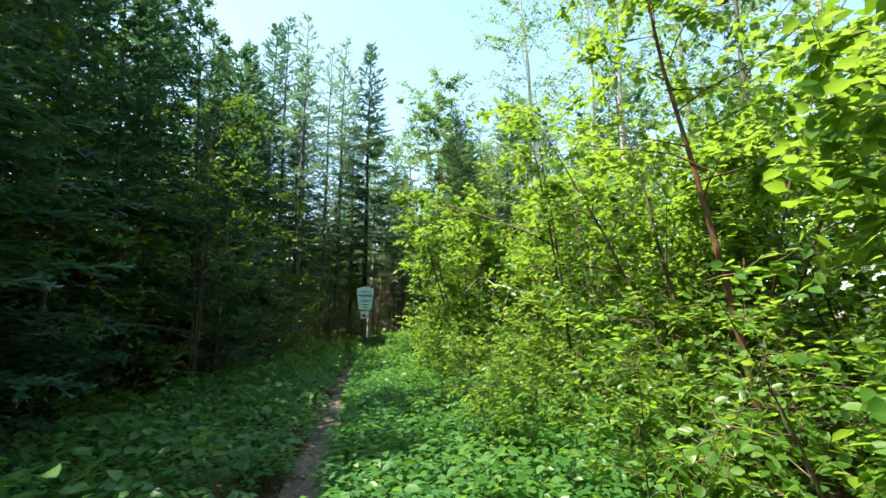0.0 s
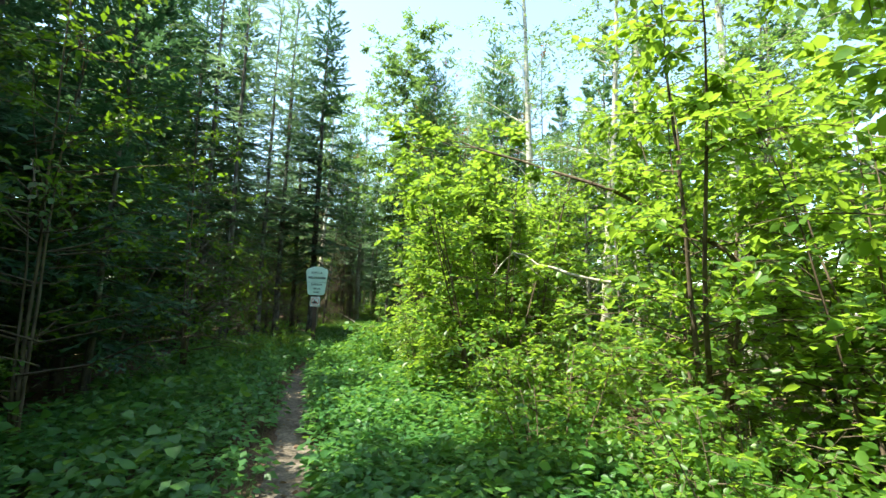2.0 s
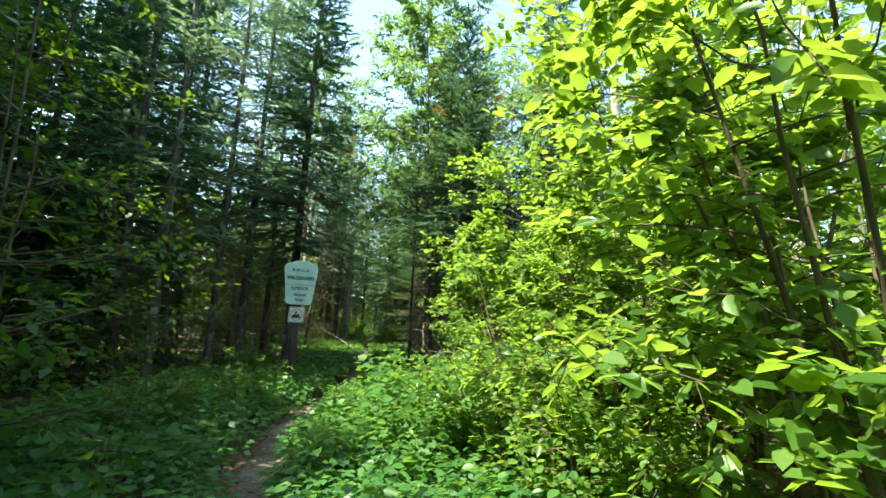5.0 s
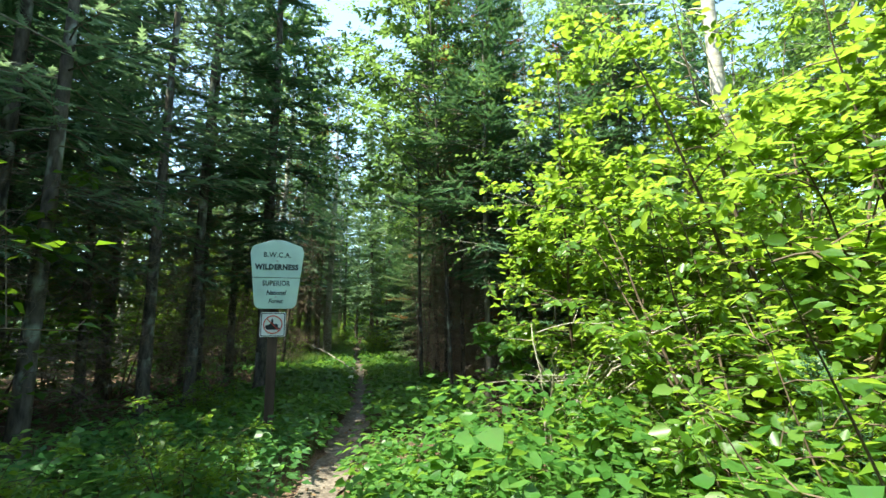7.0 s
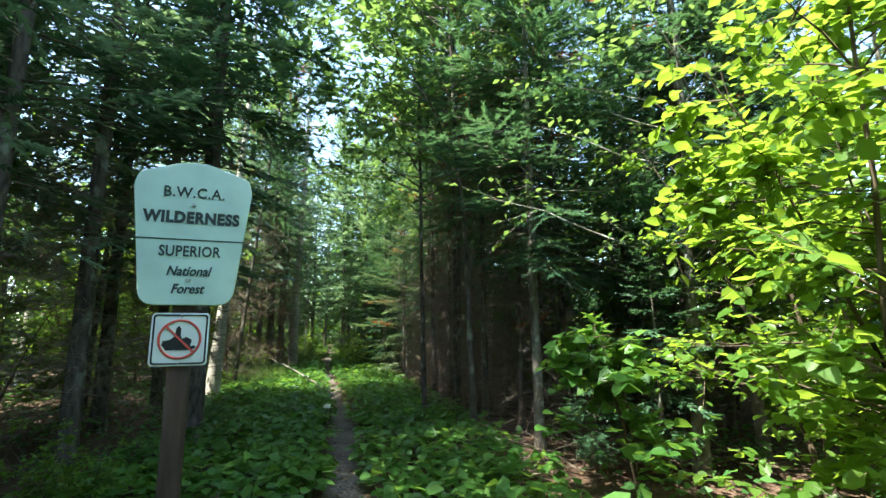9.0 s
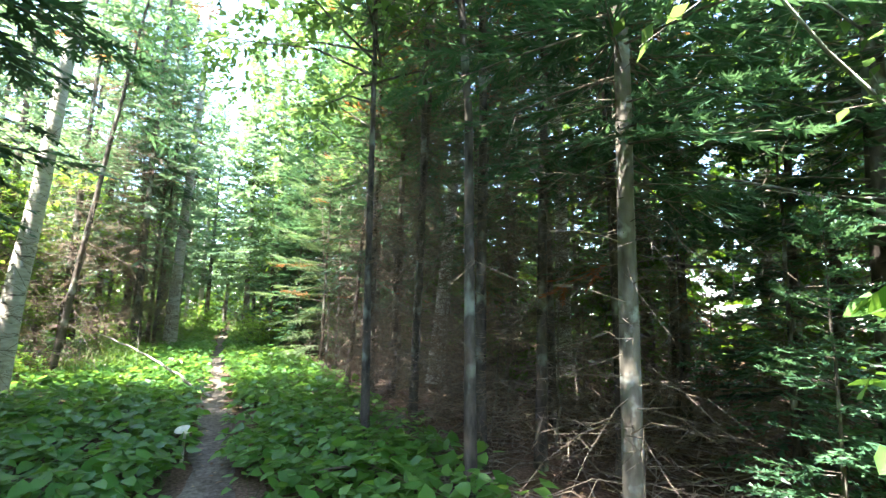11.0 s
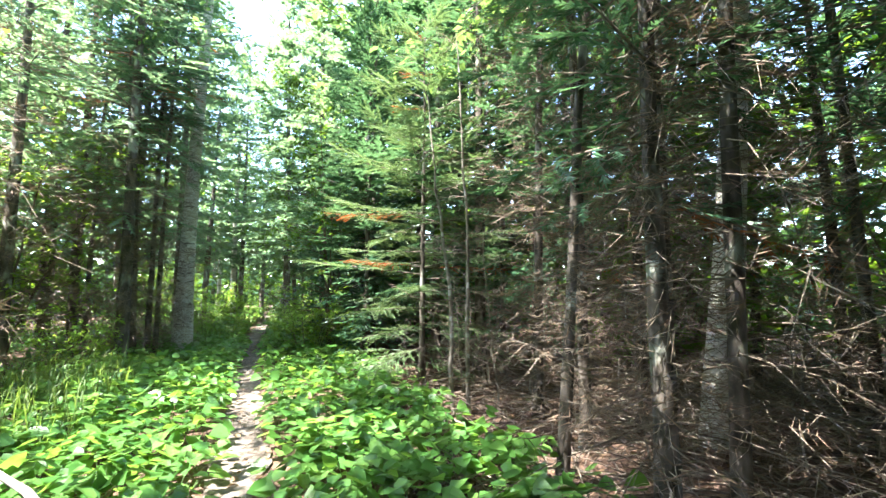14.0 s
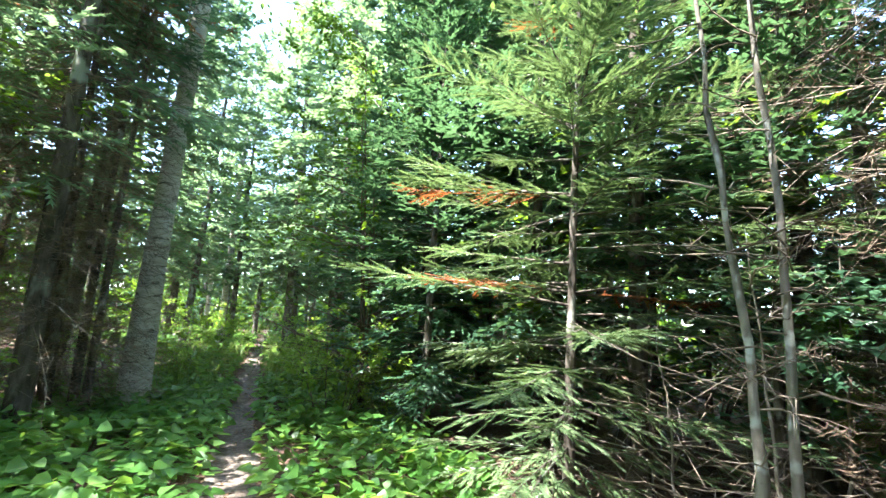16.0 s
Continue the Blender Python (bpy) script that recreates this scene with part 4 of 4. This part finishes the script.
def bare_stem(rng, root, P, r, twigs, mat, name):
    C = bent(P)
    C[1:-1] += rng.normal(0, 0.012, C[1:-1].shape)
    V, F = tube(C, r * np.linspace(1, 0.3, len(C)), 7)
    V += rng.normal(0, r * 0.05, V.shape)
    stem = mesh_part(name, V, F, mat, root, "", True)
    limbs = []
    for _ in range(twigs):
        i = rng.integers(5, len(C))
        d = unit(C[i] - C[i - 1] + rng.normal(0, 0.55, 3))
        B = C[i] + d * (rng.uniform(0.15, 0.6) * np.linspace(0, 1, 5))[:, None] + np.cumsum(rng.normal(0, 0.014, (5, 3)), 0)
        limbs.append(tube(B, np.linspace(r * 0.28, 0.0015, 5), 4))
        q = B[rng.integers(1, 5, 4)]
        limbs.append(slivers(q, q + unit(d + rng.normal(0, 0.6, (4, 3))) * rng.uniform(0.06, 0.22, (4, 1)), 0.002, rng))
    if limbs:
        V, F = joined(limbs)
        tagged(mesh_part("branchwork", V, F, mat, stem), kind="stuff")


M_PALEWOOD = bark_material("weathered_wood", (0.24, 0.2, 0.16), (0.5, 0.45, 0.38), 16, (1, 1, 1), 0.3)
M_REDBARK = bark_material("red_brown_bark", (0.07, 0.035, 0.022), (0.22, 0.12, 0.07), 14, (1, 1, 0.4), 0.4)

rng0 = np.random.default_rng(95)
snag = tagged(new("dead_sapling"), "pale leaning dead sapling among sunlit shrubs", "sapling")
snag.location = (4.9, -2.9, 0)
off = np.array([4.9, -2.9, 0])
bare_stem(rng0, snag, np.array([(4.9, -2.9, -0.1), (4.4, -2.55, 1.1), (3.7, -2.15, 1.58), (2.82, -1.66, 1.74), (2.35, -1.44, 1.97)]) - off, 0.032, 7, M_PALEWOOD, "stem")
bare_stem(rng0, snag, np.array([(4.95, -3.0, -0.1), (4.3, -2.8, 1.7), (3.31, -2.17, 2.49), (2.59, -1.51, 2.94), (1.8, -1.1, 3.3)]) - off, 0.03, 9, M_STEM, "stem")
stick = tagged(new("fallen_pole"), "pale barkless pole leaning over low plants", "stick")
bare_stem(rng0, stick, [(0.02, 13.85, 0.12), (-0.35, 14.0, 0.36), (-0.75, 14.2, 0.6), (-1.3, 14.4, 0.85)], 0.022, 1, M_PALEWOOD, "shaft")
tangle = tagged(new("dead_bush"), "tangle of bare grey branches at the shrub's foot", "bush")
for k in range(7):
    a = rng0.uniform(-2.6, 0.4)
    q = np.array([1.62 + rng0.normal(0, 0.12), 5.05 + rng0.normal(0, 0.12), -0.05])
    L = rng0.uniform(0.8, 1.5)
    bare_stem(rng0, tangle, [q, q + [0.2 * math.cos(a), 0.2 * math.sin(a), 0.75], q + [0.65 * L * math.cos(a), 0.65 * L * math.sin(a), 1.15], q + [L * math.cos(a), L * math.sin(a), 1.2 + rng0.uniform(-0.2, 0.3)]], 0.012, 5, M_PALEWOOD, "branch")

LEAN = leafy(46, 5.2, 1, 0, 0.075, M_SHRUB, "leaning_sapling", "leaning red-brown sapling with sunlit yellow-green crown", "sapling", 0.027, 0.42, 30, 8, 7, bark=M_REDBARK, side_len=0.24, lean=(-0.13, 0.06), stem_sides=9)
put(LEAN, 3.97, -6.25)
YOUNG = leafy(47, 4.6, 1, 0, 0.068, M_SHRUB, "young_maple", "slender sunlit sapling reaching over the trail edge", "sapling", 0.022, 0.22, 30, 8, 7, LEAF_HEART, side_len=0.22, lean=(-0.06, -0.04))
put(YOUNG, 1.95, 5.3, 0, 0.95)
put(SP_D, 2.05, -1.24, 20, 0.14)
put(SP_D, 1.6, 2.6, 80, 0.2)
for sx, sy, turn, size in ((2.9, 7.9, 15, 0.5), (2.3, 8.1, 60, 0.3), (3.6, 9.0, 100, 0.55)):
    put(SP_D, sx, sy, turn, size)


def mushroom(x, y, h):
    root = tagged(new("mushroom"), "pale round mushroom cap among low leaves", "mushroom")
    root.location = (x, y, 0)
    V, F = tube([(0, 0, -0.02), (0.004, 0, h * 0.5), (0.006, 0.002, h * 0.95)], [0.016, 0.012, 0.014], 10)
    mesh_part("stalk", V, F, M_MUSHROOM, root, "", True)
    a = np.linspace(0, 1, 7)
    V, F = tube(np.stack([0 * a, 0 * a, h * 0.9 + 0.05 * np.sin(a * 1.5)], 1), 0.07 * np.cos(a * 1.52) + 0.002, 16)
    mesh_part("cap", V, F, M_MUSHROOM, root, "", True)


mushroom(-0.13, 11.5, 0.26)


# ---- brushy dead saplings under the spruces ----
BRUSH = dead_sapling(63, 2.1, 0.014, (0.05, -0.06), "tangled tan dead sapling under the spruces")
BRUSH_B = dead_sapling(64, 1.5, 0.011, (-0.08, 0.04), "low tangle of dry tan twigs on the forest floor")
row([BRUSH, BRUSH_B], [(2.75, 17.0), (3.2, 16.4), (3.4, 17.0), (2.6, 14.5), (3.0, 13.4), (2.7, 12.9), (3.3, 12.1), (2.6, 11.3), (3.0, 10.8), (3.7, 14.3), (3.9, 12.0), (3.6, 15.2), (4.1, 13.2), (2.5, 17.4), (4.2, 11.2)],
    "dead brush under the spruces", seed=29, size=(0.8, 1.2))


# ---- grass ----
def grass(name, label, seed, places, height, per):
    rng = np.random.default_rng(seed)
    P = np.repeat(np.asarray(places, float), per, 0)
    n = len(P)
    P = P + rng.normal(0, 0.07, P.shape)
    az, h = rng.uniform(0, 2 * np.pi, n), height * rng.uniform(0.5, 1.15, n)
    out = np.stack([np.cos(az), np.sin(az), 0 * az], 1)
    sd = np.stack([-np.sin(az), np.cos(az), 0 * az], 1) * 0.005
    a = np.stack([P[:, 0], P[:, 1], ground_z(P[:, 0], P[:, 1])], 1)
    b = a + out * (h * 0.18)[:, None] + np.array([0, 0, 1.0]) * (h * 0.7)[:, None]
    c = b + out * (h * 0.4)[:, None] + np.array([0, 0, 1.0]) * (h * rng.uniform(-0.1, 0.3, n))[:, None]
    V = np.stack([a - sd, a + sd, b + sd * 0.8, b - sd * 0.8, c + sd * 0.1, c - sd * 0.1], 1).reshape(-1, 3)
    k = np.arange(n)[:, None] * 6
    F = np.concatenate([k + [[0, 1, 2, 3]], k + [[3, 2, 4, 5]]])
    tagged(mesh_part(name, V, F, M_GRASS), label, "grass", kind="stuff")


grass("tall_grass", "tall sunlit grass beside the trail", 97, np.concatenate([scatter(14, 60, -2.4, -1.2, 15.9, 19.0), scatter(15, 260, -1.6, 1.6, 22.5, 31, 0.3) ]), 0.6, 12)
